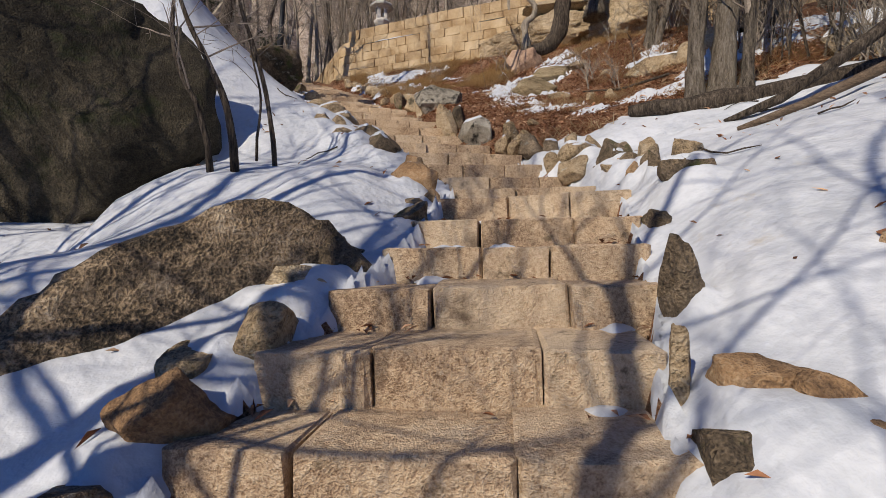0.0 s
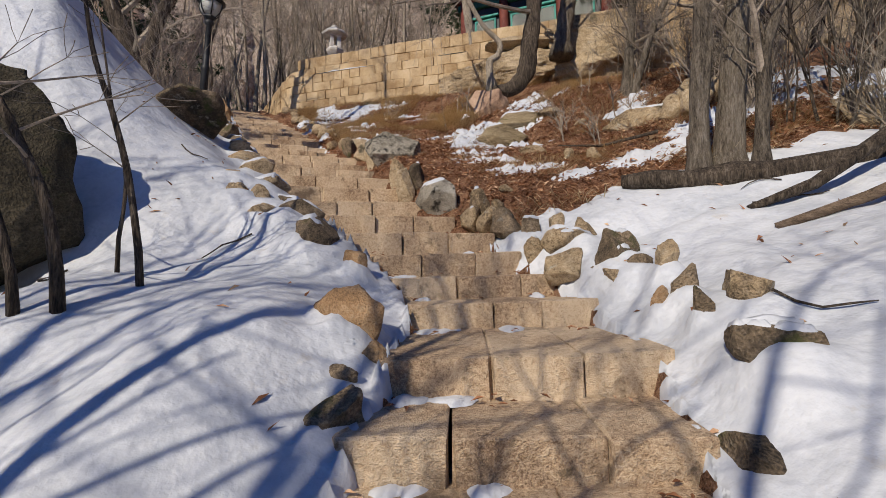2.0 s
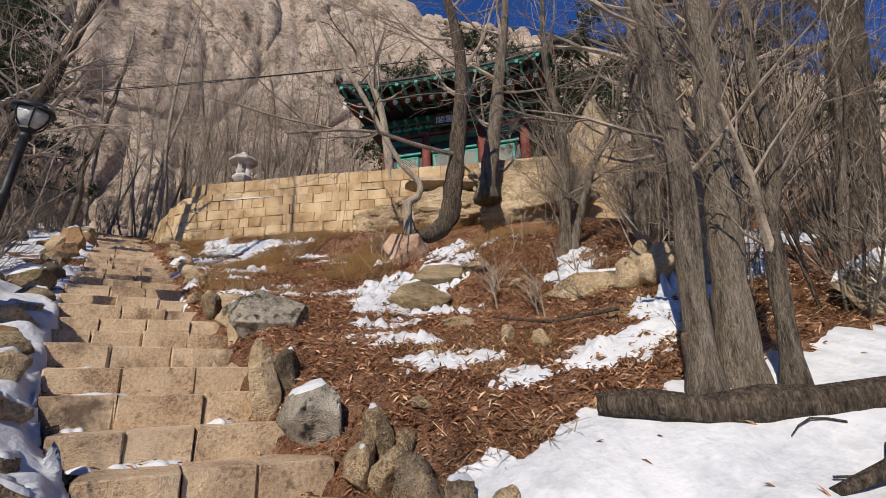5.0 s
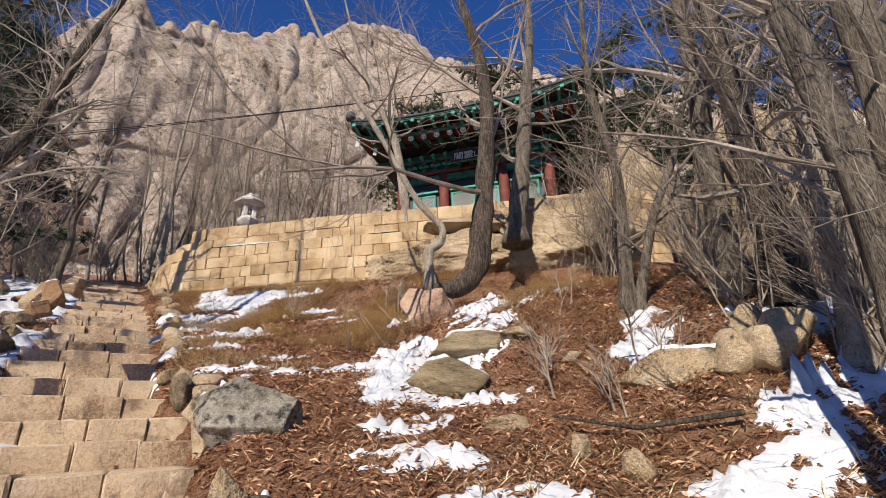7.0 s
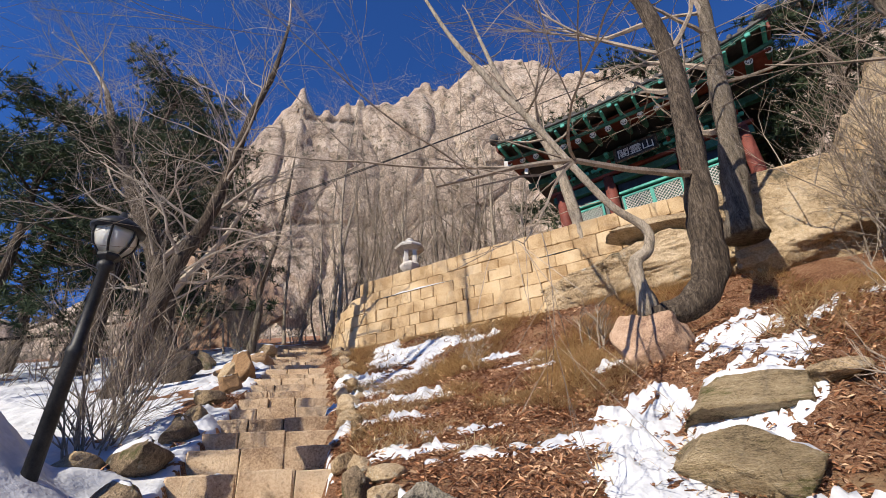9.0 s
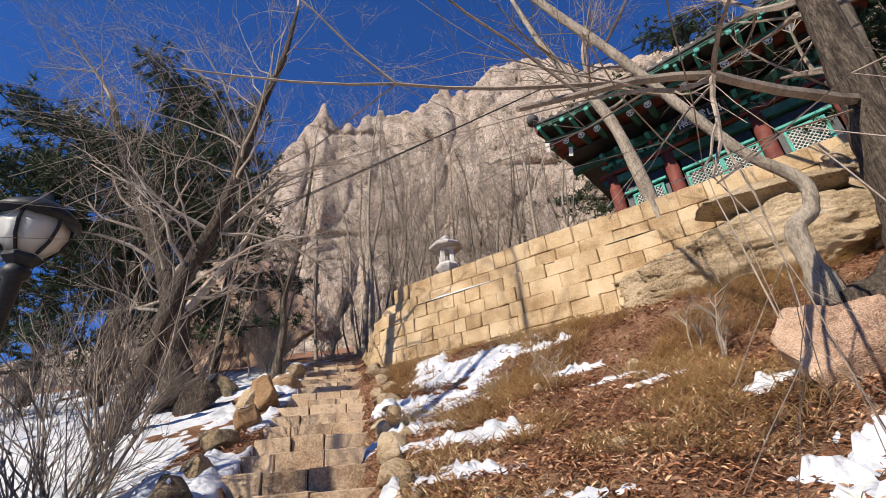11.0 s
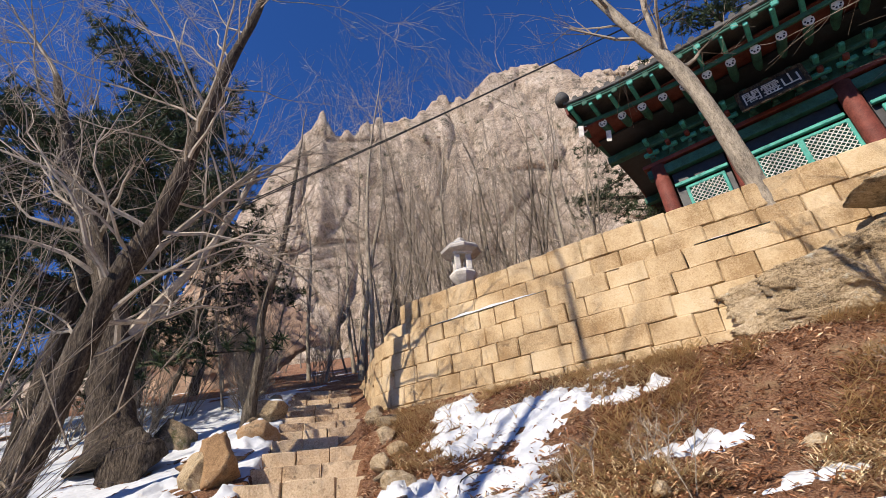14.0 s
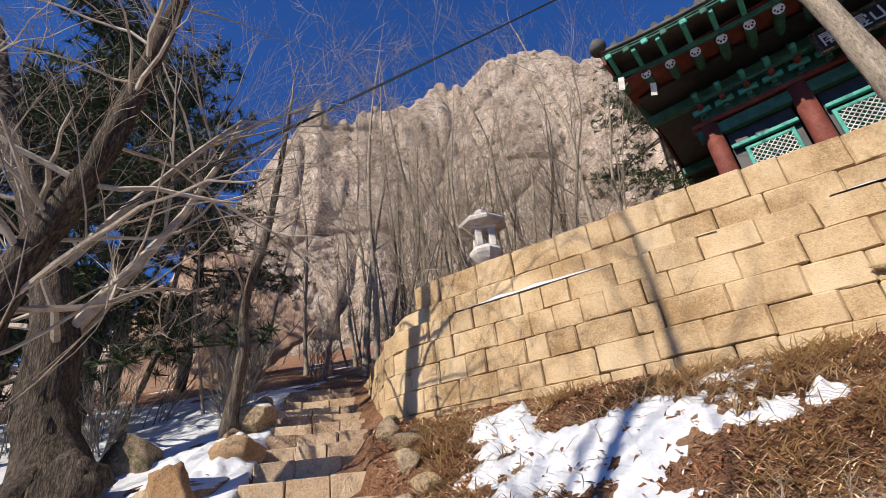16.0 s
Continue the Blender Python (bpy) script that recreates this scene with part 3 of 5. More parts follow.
def edge_rock(x, y, size, mat, label, seed, turn=0, sink=0.3, **more):
    return rock("rock", x, y, size, mat, label, seed, turn, sink, group=EDGE, **more)


rock("boulder", -4.6, 4.7, (2.1, 1.4, 2.5), SHADEDROCK, "huge weathered boulder, coloured dark for shade, looming from the snow bank", 31, 12, 0.22, z=2.55, detail=6)
rock("boulder", -1.06, 2.42, (1.6, 0.5, 0.58), LEDGEROCK, "long dark lichen-covered boulder with tan patches lying beside the steps", 48, 34, 0.42, z=0.96, tilt=(-8, -17), detail=6, cuts=16, rough=0.08)
rock("boulder", 1.92, 10.4, (0.4, 0.38, 0.42), PINKROCK, "squarish pinkish-tan boulder gripped by tree roots", 8, 20, z=5.27, detail=5)
snow_cap(rock("boulder", 3.55, 7.61, (0.56, 0.34, 0.25), ROCK, "tan boulder with a dark hollow front and snow on top", 9, -38, z=4.15, detail=5), 0.05)
rock("boulder", 4.00, 7.16, (0.30, 0.24, 0.24), ROCK, "leaning tan slab beside a hollow boulder", 58, -46, z=4.16)
rock("boulder", 4.19, 7.16, (0.26, 0.21, 0.27), ROCK, "tan block leaning on a slab", 58, -48, z=4.27)
rock("boulder", -2.65, 7.45, (0.42, 0.62, 0.36), DARKROCK, "dark lichen-spotted boulder poking out of the snow slope", 21, 35, 0.3)
rock("boulder", 3.35, 13.15, (1.9, 0.75, 0.62), ROCK, "long tan bedrock hump at the foot of the wall", 19, -20, 0.4, z=7.2, detail=6, rough=0.12)
rock("boulder", 5.5, 12.35, (1.7, 0.9, 0.85), ROCK, "broken tan bedrock below the end of the wall", 39, -22, z=7.3, detail=6, rough=0.13)
rock("boulder", 3.3, 12.95, (1.25, 0.6, 0.17), ROCK, "flat tan slab resting on the bedrock hump", 23, -18, z=7.86, tilt=(4, 3))
rock("boulder", 7.15, 12.95, (1.35, 1.0, 2.3), ROCK, "tall tan rock face behind the trees", 25, -33, z=8.3, detail=6, rough=0.09)
rock("boulder", 9.5, 10.9, (2.1, 1.4, 2.7), ROCK, "broad tan rock face behind the trees", 26, -40, z=8.3, detail=6, rough=0.09)
rock("boulder", -16.0, 28.5, (4.2, 3.0, 4.6), PINKROCK, "pinkish-tan rock outcrop at the foot of the cliff", 29, 20, z=13.2, detail=6, rough=0.1)
snow_cap(rock("boulder", 5.6, 5.9, (0.8, 0.55, 0.4), ROCK, "low boulder under a smooth cap of snow", 27, 5, 0.35), 0.1, 0.3)
snow_cap(rock("boulder", -0.02, 8.26, (0.5, 0.36, 0.34), LICHENROCK, "grey lichen-mottled boulder slanting beside the steps", 12, -11, z=3.84, tilt=(0, -18), detail=5), 0.04, 0.93)
snow_cap(rock("rock", 2.16, 9.32, (0.64, 0.42, 0.25), LAYERROCK, "flat layered tan rock with moss", 13, -15, z=4.58, flat=0.7), 0.04, 0.8)
snow_cap(rock("rock", 1.72, 8.64, (0.48, 0.3, 0.28), LAYERROCK, "wedge-shaped layered tan rock", 14, -12, z=4.16, flat=0.7), 0.04, 0.8)
for k, (x, y, sx, sy, sz) in enumerate([(1.99, 7.72, 0.2, 0.12, 0.07), (2.28, 7.2, 0.08, 0.07, 0.12), (2.45, 6.85, 0.14, 0.1, 0.1), (3.8, 7.25, 0.22, 0.18, 0.24), (4.1, 7.4, 0.2, 0.17, 0.22), (0.35, 10.5, 0.11, 0.08, 0.05), (-0.2, 12.2, 0.1, 0.08, 0.05),
                                        (2.6, 9.0, 0.22, 0.14, 0.09), (1.25, 6.3, 0.09, 0.08, 0.05), (0.75, 11.6, 0.09, 0.07, 0.05), (2.95, 8.4, 0.13, 0.1, 0.06), (-0.55, 10.7, 0.06, 0.05, 0.04), (0.9, 12.5, 0.12, 0.1, 0.06)]):
    rock("rock", x, y, (sx, sy, sz), ROCK, "loose pale tan stone on the leaf litter", 60 + k, k * 47, 0.25, detail=3, group="loose stones on the slope")

edge_rock(-0.89, 1.53, (0.18, 0.15, 0.18), OCHREROCK, "dark-topped ochre block beside the bottom steps", 70, 30, z=0.79, detail=4)
edge_rock(-0.71, 1.93, (0.18, 0.15, 0.16), ROCK, "brown weathered stone at the step end", 71, 20, z=1.02, detail=4)
edge_rock(-0.65, 2.24, (0.17, 0.10, 0.12), ROCK, "flat brown stone wedged by the step", 72, 16, z=1.18, detail=4)
edge_rock(-0.52, 2.50, (0.19, 0.15, 0.17), DARKROCK, "layered mossy stone wedged by the step", 73, 12, z=1.27, detail=4)
edge_rock(-0.99, 1.23, (0.13, 0.08, 0.07), DARKROCK, "half-buried mossy grey stone in snow", 74, 39, z=0.69, detail=4)
edge_rock(-0.19, 3.14, (0.13, 0.11, 0.13), DARKROCK, "dark brown stone at the step end", 75, 4, z=1.54, detail=4)
edge_rock(0.91, 1.84, (0.08, 0.07, 0.20), DARKROCK, "narrow upright dark stone at the step end", 76, -26, z=1.18, detail=4)
edge_rock(0.70, 1.42, (0.05, 0.04, 0.14), ROCK, "upright brown slab at the step end", 77, -26, z=0.94, detail=4)
edge_rock(0.84, 1.33, (0.15, 0.09, 0.11), OCHREROCK, "rounded orange-brown stone in the snow", 78, -32, z=0.93, detail=4)
edge_rock(0.99, 1.22, (0.08, 0.06, 0.06), OCHREROCK, "small orange-brown stone in the snow", 79, -39, z=0.94, detail=4)
edge_rock(0.73, 1.19, (0.13, 0.10, 0.09), DARKROCK, "greenish-grey stone at the step end", 80, -32, z=0.80, detail=4)
edge_rock(0.97, 1.17, (0.11, 0.07, 0.03), OCHREROCK, "flat rusty stone under the snow edge", 81, -39, z=0.89, detail=4)
edge_rock(1.76, 3.40, (0.17, 0.14, 0.17), ROCK, "brown stone sitting in deep snow", 82, -27, z=1.93, detail=4)
edge_rock(1.52, 1.62, (0.07, 0.06, 0.07), OCHREROCK, "small rust-brown stone in deep snow", 83, -43, z=1.28, detail=4)
edge_rock(-0.19, 3.79, (0.18, 0.15, 0.22), OCHREROCK, "upright ochre slab stone at the step end", 84, 7, z=1.89, detail=4)
edge_rock(-0.05, 3.54, (0.08, 0.07, 0.07), OCHREROCK, "small ochre stone at the step end", 85, 3, z=1.71, detail=4)
snow_cap(edge_rock(-0.18, 3.55, (0.07, 0.05, 0.05), ROCK, "small brown stone at the step end", 86, 7, z=1.73, detail=4), 0.03, 0.78, 10)
edge_rock(-0.20, 3.37, (0.08, 0.07, 0.06), DARKROCK, "dark rough stone at the step end", 87, 8, z=1.66, detail=4)
snow_cap(edge_rock(1.55, 2.97, (0.16, 0.13, 0.17), DARKROCK, "large dark edging stone in deep snow", 88, -46, z=1.77, detail=4), 0.03, 0.78, 12)
edge_rock(1.52, 3.38, (0.05, 0.04, 0.16), DARKROCK, "narrow upright dark stone in the snow", 89, -38, z=1.87, detail=4)
snow_cap(edge_rock(1.64, 3.73, (0.09, 0.08, 0.15), DARKROCK, "dark lichen-spotted edging stone in the snow", 90, -36, z=1.97, detail=4), 0.03, 0.78, 14)
edge_rock(1.80, 4.18, (0.08, 0.06, 0.16), ROCK, "upright tan-brown edging stone", 91, -33, z=2.12, detail=4)
edge_rock(1.52, 3.76, (0.07, 0.05, 0.09), OCHREROCK, "small ochre stone by the step", 92, -33, z=1.89, detail=4)
snow_cap(edge_rock(1.67, 4.67, (0.18, 0.15, 0.20), DARKROCK, "dark cracked edging stone in the snow", 93, -27, z=2.19, detail=4), 0.03, 0.78, 16)
edge_rock(1.59, 4.42, (0.12, 0.09, 0.09), ROCK, "small tan stone by the step", 94, -28, z=2.02, detail=4)
snow_cap(edge_rock(1.75, 4.43, (0.11, 0.07, 0.08), DARKROCK, "low dark edging stone", 95, -30, z=2.10, detail=4), 0.03, 0.78, 18)
edge_rock(1.40, 4.88, (0.18, 0.15, 0.17), ROCK, "tan block edging the flight", 96, -22, z=2.09, detail=4)
snow_cap(edge_rock(1.53, 5.14, (0.21, 0.17, 0.17), ROCK, "tan block under a tongue of snow", 97, -22, z=2.32, detail=4), 0.03, 0.78, 20)
edge_rock(1.44, 5.29, (0.09, 0.08, 0.17), ROCK, "upright tan stone in the snow", 98, -20, z=2.43, detail=4)
snow_cap(edge_rock(1.23, 5.27, (0.11, 0.09, 0.17), ROCK, "brown stone at the step end", 99, -17, z=2.25, detail=4), 0.03, 0.78, 22)
edge_rock(1.10, 5.83, (0.18, 0.15, 0.17), DARKROCK, "dark stone at the step end", 100, -13, z=2.52, detail=4)
snow_cap(edge_rock(0.51, 6.58, (0.3, 0.23, 0.3), LICHENROCK, "grey lichen-mottled block with snow on top", 101, -3, z=2.91, detail=4), 0.035, 0.75)
snow_cap(edge_rock(0.92, 6.18, (0.12, 0.09, 0.18), ROCK, "pointed tan stone in the snow", 102, -9, z=2.77, detail=4), 0.03, 0.78, 24)
edge_rock(1.09, 6.09, (0.10, 0.09, 0.13), ROCK, "tan stone in the snow", 103, -12, z=2.75, detail=4)
snow_cap(edge_rock(0.80, 6.08, (0.14, 0.12, 0.20), ROCK, "stacked brown stones at the step end", 104, -8, z=2.61, detail=4), 0.03, 0.78, 26)
edge_rock(0.12, 6.94, (0.15, 0.13, 0.28), ROCK, "brown slab at the step end", 105, 2, z=3.12, detail=4)
snow_cap(edge_rock(-0.33, 8.27, (0.14, 0.11, 0.25), ROCK, "tan slab at the step end", 106, 6, z=3.72, detail=4), 0.03, 0.78, 28)
edge_rock(-1.77, 7.08, (0.30, 0.19, 0.12), ROCK, "flat tan slab stone capping another", 108, 24, z=3.46, detail=4)
snow_cap(edge_rock(-1.50, 6.61, (0.22, 0.13, 0.15), ROCK, "tan block under a flat slab", 109, 23, z=3.25, detail=4), 0.03, 0.78, 30)
snow_cap(edge_rock(-1.26, 6.11, (0.23, 0.14, 0.11), ROCK, "tan edging stone half under snow", 110, 23, z=3.03, detail=4), 0.035, 0.75)
edge_rock(-1.08, 5.28, (0.15, 0.09, 0.11), ROCK, "brown edging stone in the snow", 111, 25, z=2.62, detail=4)
snow_cap(edge_rock(-0.84, 5.43, (0.23, 0.14, 0.15), DARKROCK, "broad dark edging stone half under snow", 112, 21, z=2.63, detail=4), 0.035, 0.75)
snow_cap(edge_rock(-0.57, 4.96, (0.21, 0.17, 0.20), DARKROCK, "dark brown triangular edging stone", 113, 19, z=2.38, detail=4), 0.03, 0.78, 32)
edge_rock(-1.50, 5.85, (0.11, 0.07, 0.05), ROCK, "small tan stone in the snow", 114, 27, z=3.09, detail=4)
snow_cap(edge_rock(-1.36, 5.52, (0.10, 0.06, 0.07), ROCK, "tan stone in the snow", 115, 28, z=2.86, detail=4), 0.03, 0.78, 34)
edge_rock(-0.26, 4.71, (0.08, 0.06, 0.12), OCHREROCK, "ochre stone at the step end", 116, 14, z=2.18, detail=4)
for k, (x, y, sx, sy, sz, m) in enumerate([(-1.85, 7.3, 0.2, 0.16, 0.12, 2), (-2.2, 8.1, 0.2, 0.14, 0.12, 1), (-2.85, 9.55, 0.34, 0.22, 0.22, 0), (-3.25, 9.2, 0.25, 0.2, 0.12, 1), (-2.5, 8.95, 0.16, 0.14, 0.1, 0),
                                           (-3.1, 10.3, 0.2, 0.18, 0.16, 0), (-3.35, 10.9, 0.25, 0.18, 0.16, 1), (-4.4, 13.55, 0.26, 0.24, 0.28, 2), (-4.85, 14.25, 0.42, 0.25, 0.1, 2), (-4.95, 13.95, 0.36, 0.25, 0.08, 2), (-4.65, 13.6, 0.3, 0.22, 0.18, 1), (-5.5, 16.3, 0.34, 0.25, 0.2, 1),
                                           (-3.75, 11.8, 0.24, 0.18, 0.16, 1), (-4.0, 12.6, 0.22, 0.2, 0.18, 2), (-4.9, 15.1, 0.26, 0.2, 0.16, 2), (-5.3, 15.6, 0.3, 0.2, 0.14, 1), (-6.1, 17.3, 0.3, 0.22, 0.18, 1), (-6.4, 15.2, 0.4, 0.3, 0.25, 0)]):
    sx, sy, sz = sx * 1.15, sy * 1.15, sz * 1.2
    ob = edge_rock(x, y, (sx, sy, sz), (DARKROCK, ROCK, OCHREROCK)[m], ("dark brown edging stone in the snow", "tan edging stone half under snow", "orange-tan flat edging stone")[m], 130 + k, k * 53, 0.3, detail=4)
    if k % 3:
        snow_cap(ob, 0.025, 0.8, k)
for k, (x, y, sx, sy, sz, m) in enumerate([(0.08, 7.3, 0.13, 0.15, 0.3, 1), (0.3, 7.05, 0.16, 0.12, 0.2, 0), (-0.28, 7.7, 0.14, 0.14, 0.24, 1), (-0.42, 8.0, 0.12, 0.12, 0.2, 1), (-0.5, 8.75, 0.16, 0.2, 0.2, 1),
                                           (-0.75, 9.1, 0.14, 0.18, 0.2, 0), (1.66, 5.2, 0.2, 0.16, 0.17, 1), (1.84, 4.85, 0.24, 0.18, 0.2, 0), (1.0, 6.0, 0.16, 0.13, 0.16, 1), (1.3, 5.6, 0.14, 0.12, 0.15, 0), (1.25, 2.75, 0.12, 0.1, 0.13, 0),
                                           (-1.0, 5.85, 0.26, 0.18, 0.16, 0), (-1.2, 5.6, 0.2, 0.14, 0.14, 1), (-0.72, 5.25, 0.22, 0.16, 0.17, 2), (-1.62, 6.85, 0.3, 0.2, 0.12, 1), (-2.0, 7.7, 0.22, 0.18, 0.2, 1), (-0.95, 1.75, 0.16, 0.12, 0.14, 1)]):
    ob = edge_rock(x, y, (sx, sy, sz), (DARKROCK, ROCK, OCHREROCK)[m], ("dark brown edging stone at the step ends", "upright tan edging stone at the step ends", "orange-tan edging stone in the snow")[m], 240 + k, k * 61, 0.34, detail=4)
    if k % 2:
        snow_cap(ob, 0.03, 0.8, k)
rng = random.Random(5)
for k in range(26):
    y = 8.6 + k * 0.3
    x = float(np.interp(y, MIDY, MIDX)) + 0.9 + rng.uniform(-0.06, 0.2)
    if y < 15.4:
        edge_rock(x, y, (rng.uniform(0.08, 0.2), rng.uniform(0.08, 0.18), rng.uniform(0.06, 0.13)), ROCK, "rough brown rubble stone along the flight", 170 + k, k * 37, 0.3, detail=3)

# ---- snow cover, drifted round the stones ----


def snow_z(x, y):
    x, y = np.asarray(x, float), np.asarray(y, float)
    d = snow_depth(x, y)
    z = height(x, y) + np.clip((0.022 + 0.08 * smoothstep(0.35, 0.9, d)) * np.tanh(d * 4), -0.05, 0.13) + 0.5 * smoothstep(0.3, 0.7, d) * (0.1 * bumps(x, y, 0.55, 21) + 0.035 * bumps(x, y, 0.16, 22))
    er, el, _ = edges(x, y)
    free = smoothstep(0.02, 0.16, np.maximum(er, el)) * smoothstep(0.1, 0.35, d)
    ragged = bumps(x, y, 0.13, 41)
    for rx, ry, rz, sx, sy, sz in ROCKS:
        q = np.hypot(x - rx, y - ry) / max(sx, sy)
        if np.min(q) > 2.4:
            continue
        w = (1 - smoothstep(0.75, 2.2, q + 0.35 * ragged)) * free
        z = z + w * np.clip(rz + sz * (0.1 + 0.5 * ragged) - z, 0, 0.11)
    return z


snow = sheet("snow", spread(-9, 7.5, 0.036, 40, 1.1), spread(-1.5, 16, 0.036, 45, 1.1), snow_z, SNOW, lambda x, y: snow_depth(x, y) > -0.12)
tagged(snow, "thick old white snow lying on the slope", "snow", kind="stuff")

# ---- large trees ----
tree("tree", (1.94, 10.32, 5.58), [(0.05, 0, 0), (0.43, 0.06, 0.12), (0.72, 0.11, 0.47), (0.83, 0.12, 1.06), (0.93, 0.14, 1.72), (1.04, 0.15, 2.65), (1.12, 0.17, 3.67), (1.0, 0.16, 4.8), (0.7, 0.2, 6.2)], [0.12, 0.15, 0.185, 0.165, 0.15, 0.14, 0.12, 0.1, 0.06],
     "dark crooked tree with a hooked trunk rooted over a boulder", 1, DARKBARK, limbs=7, limb_len=1.9, from_=0.55, flare=1.2, sides=12,
     extra=[(0.5, (-2.79, -1.63, -0.8), 3.6, 0.05), (0.75, (-0.9, 0.2, 0.7), 2.2, 0.04)])
tree("tree", (1.94, 10.4, 5.76), [(0, 0, 0), (-0.02, 0, 0.45), (0.16, 0.03, 0.62), (0.2, 0.03, 0.88), (-0.11, -0.02, 1.18), (-0.37, -0.06, 1.59), (-0.65, -0.1, 2.12), (-0.93, -0.14, 2.61), (-1.36, -0.2, 3.29), (-1.82, -0.27, 4.17), (-2.2, -0.33, 5.16)],
     [0.075, 0.07, 0.06, 0.05, 0.045, 0.043, 0.041, 0.045, 0.04, 0.03, 0.02], "slim pale stem leaning away from a gnarled root", 2, PALEBARK, limbs=8, limb_len=1.1, from_=0.5, depth=3)
tree("tree", (2.23, 14.14, 7.7), [(0, 0, 0), (-0.06, 0, 0.5), (-0.12, -0.02, 1.3), (-0.29, -0.06, 2.55), (-0.51, -0.1, 3.3), (-0.85, -0.16, 4.0), (-1.27, -0.24, 5.1), (-1.6, -0.3, 6.4)], [0.17, 0.13, 0.115, 0.1, 0.09, 0.075, 0.06, 0.035],
     "pale-barked leaning tree at the top of the wall", 3, PALEBARK, limbs=9, limb_len=1.5, from_=0.45, extra=[(0.57, (0.1, 0.02, 1.0), 2.6, 0.05)])
tree("tree", (2.98, 5.55, 2.95), [(0, 0, 0), (0.04, 0, 0.75), (0.1, -0.02, 1.4), (0.09, -0.03, 2.0), (0.06, -0.02, 2.75), (0.06, 0, 3.3), (0, 0.2, 5.5)], [0.11, 0.09, 0.087, 0.083, 0.075, 0.07, 0.04], "slim grey tree with flaking bark in a clump", 4, BARK, limbs=9, limb_r=0.26, limb_len=1.4, sides=10)
tree("tree", (3.32, 5.59, 3.0), [(0, 0, 0), (0.04, -0.01, 0.6), (0.11, -0.03, 1.3), (0.18, -0.04, 2.0), (0.28, -0.07, 3.0), (0.5, 0, 4.8), (0.7, 0.2, 7.5)], [0.14, 0.12, 0.112, 0.108, 0.1, 0.08, 0.04], "thicker grey tree with furrowed bark in a clump", 5, BARK, limbs=9, limb_r=0.26, limb_len=1.5, sides=12)
tree("tree", (3.42, 5.3, 2.98), [(0, 0, 0), (0.06, 0, 0.6), (0.1, -0.02, 1.1), (0.25, -0.06, 1.6), (0.24, -0.06, 2.3), (0.4, -0.1, 3.4)], [0.07, 0.06, 0.05, 0.045, 0.04, 0.025], "thin forked grey tree in a clump", 6, BARK, limbs=9, limb_r=0.26, limb_len=0.8, from_=0.25, extra=[(0.3, (-0.25, 0, 1.0), 1.2, 0.04)])
tree("tree", (4.47, 6.85, 4.0), [(0, 0, 0), (0.1, -0.02, 0.65), (0.16, -0.04, 1.25), (0.28, -0.06, 1.95), (0.45, -0.1, 2.9), (0.56, -0.13, 3.6), (0.8, -0.2, 6.5)], [0.13, 0.1, 0.095, 0.09, 0.085, 0.075, 0.04], "tall thick grey tree with deeply furrowed bark", 7, PALEBARK, limbs=9, limb_r=0.26, limb_len=1.6, sides=12, from_=0.5)
tree("tree", (5.06, 7.76, 4.93), [(0.00, 0.00, 0.00), (0.04, -0.01, 0.74), (0.06, -0.01, 1.83), (0.10, -0.02, 3.29), (0.08, -0.02, 3.87)], [0.172, 0.156, 0.144, 0.125, 0.109], "dark-barked tree leaning behind a thicker one", 8, DARKBARK, limbs=8, limb_len=1.6)
tree("tree", (3.96, 11.95, 7.2), [(0, 0, 0), (0.12, 0.02, 0.7), (0.32, 0.05, 1.65), (0.49, 0.07, 2.75), (0.63, 0.09, 3.6), (0.9, 0.15, 5.2), (1.1, 0.2, 7)], [0.2, 0.18, 0.165, 0.15, 0.13, 0.1, 0.05], "stout grey tree with a flared base against the wall", 9, BARK, limbs=9, limb_len=1.7, sides=12)
tree("tree", (3.84, 8.65, 4.9), [(0, 0, 0), (0.1, -0.02, 0.85), (0.17, -0.04, 1.85), (0.05, -0.01, 2.9), (0.05, -0.01, 3.7), (0.16, -0.04, 5)], [0.09, 0.07, 0.06, 0.05, 0.045, 0.025], "slender grey tree in a thicket of suckers", 10, BARK, limbs=12, limb_len=1.3, from_=0.12)
tree("tree", (3.93, 8.6, 4.9), [(0, 0, 0), (0.39, -0.09, 1.15), (0.79, -0.18, 1.95), (1.04, -0.24, 2.65), (1.43, -0.33, 3.4)], [0.06, 0.05, 0.045, 0.04, 0.025], "slanting slim grey tree in a thicket of suckers", 11, BARK, limbs=10, limb_len=1.2, from_=0.15)
tree("tree", (5.24, 8.59, 5.2), [(0, 0, 0), (0.11, -0.02, 1.2), (0.16, -0.04, 2.1), (0.27, -0.06, 3.0), (0.38, -0.09, 4.7), (0.5, 0, 7)], [0.19, 0.15, 0.14, 0.13, 0.1, 0.05], "grey tree with rough bark among thin saplings", 12, BARK, limbs=10, limb_len=1.8)
tree("tree", (5.75, 8.28, 5.0), [(0, 0, 0), (0.12, -0.03, 1.0), (0.07, -0.02, 1.85), (0.08, -0.02, 3.0), (0.1, -0.02, 4.6), (0, 0, 7)], [0.2, 0.16, 0.15, 0.14, 0.11, 0.05], "grey-brown tree with rough bark among thin saplings", 13, BARK, limbs=10, limb_len=1.8)
tree("tree", (7.18, 7.22, 4.4), [(0, 0, 0), (0.35, -0.08, 1.4), (0.73, -0.17, 3.2), (0.96, -0.23, 4.3), (1.2, 0, 7)], [0.36, 0.26, 0.24, 0.2, 0.1], "thick dark tree beside a snow-capped boulder", 14, DARKBARK, limbs=9, limb_len=2.0, sides=12)
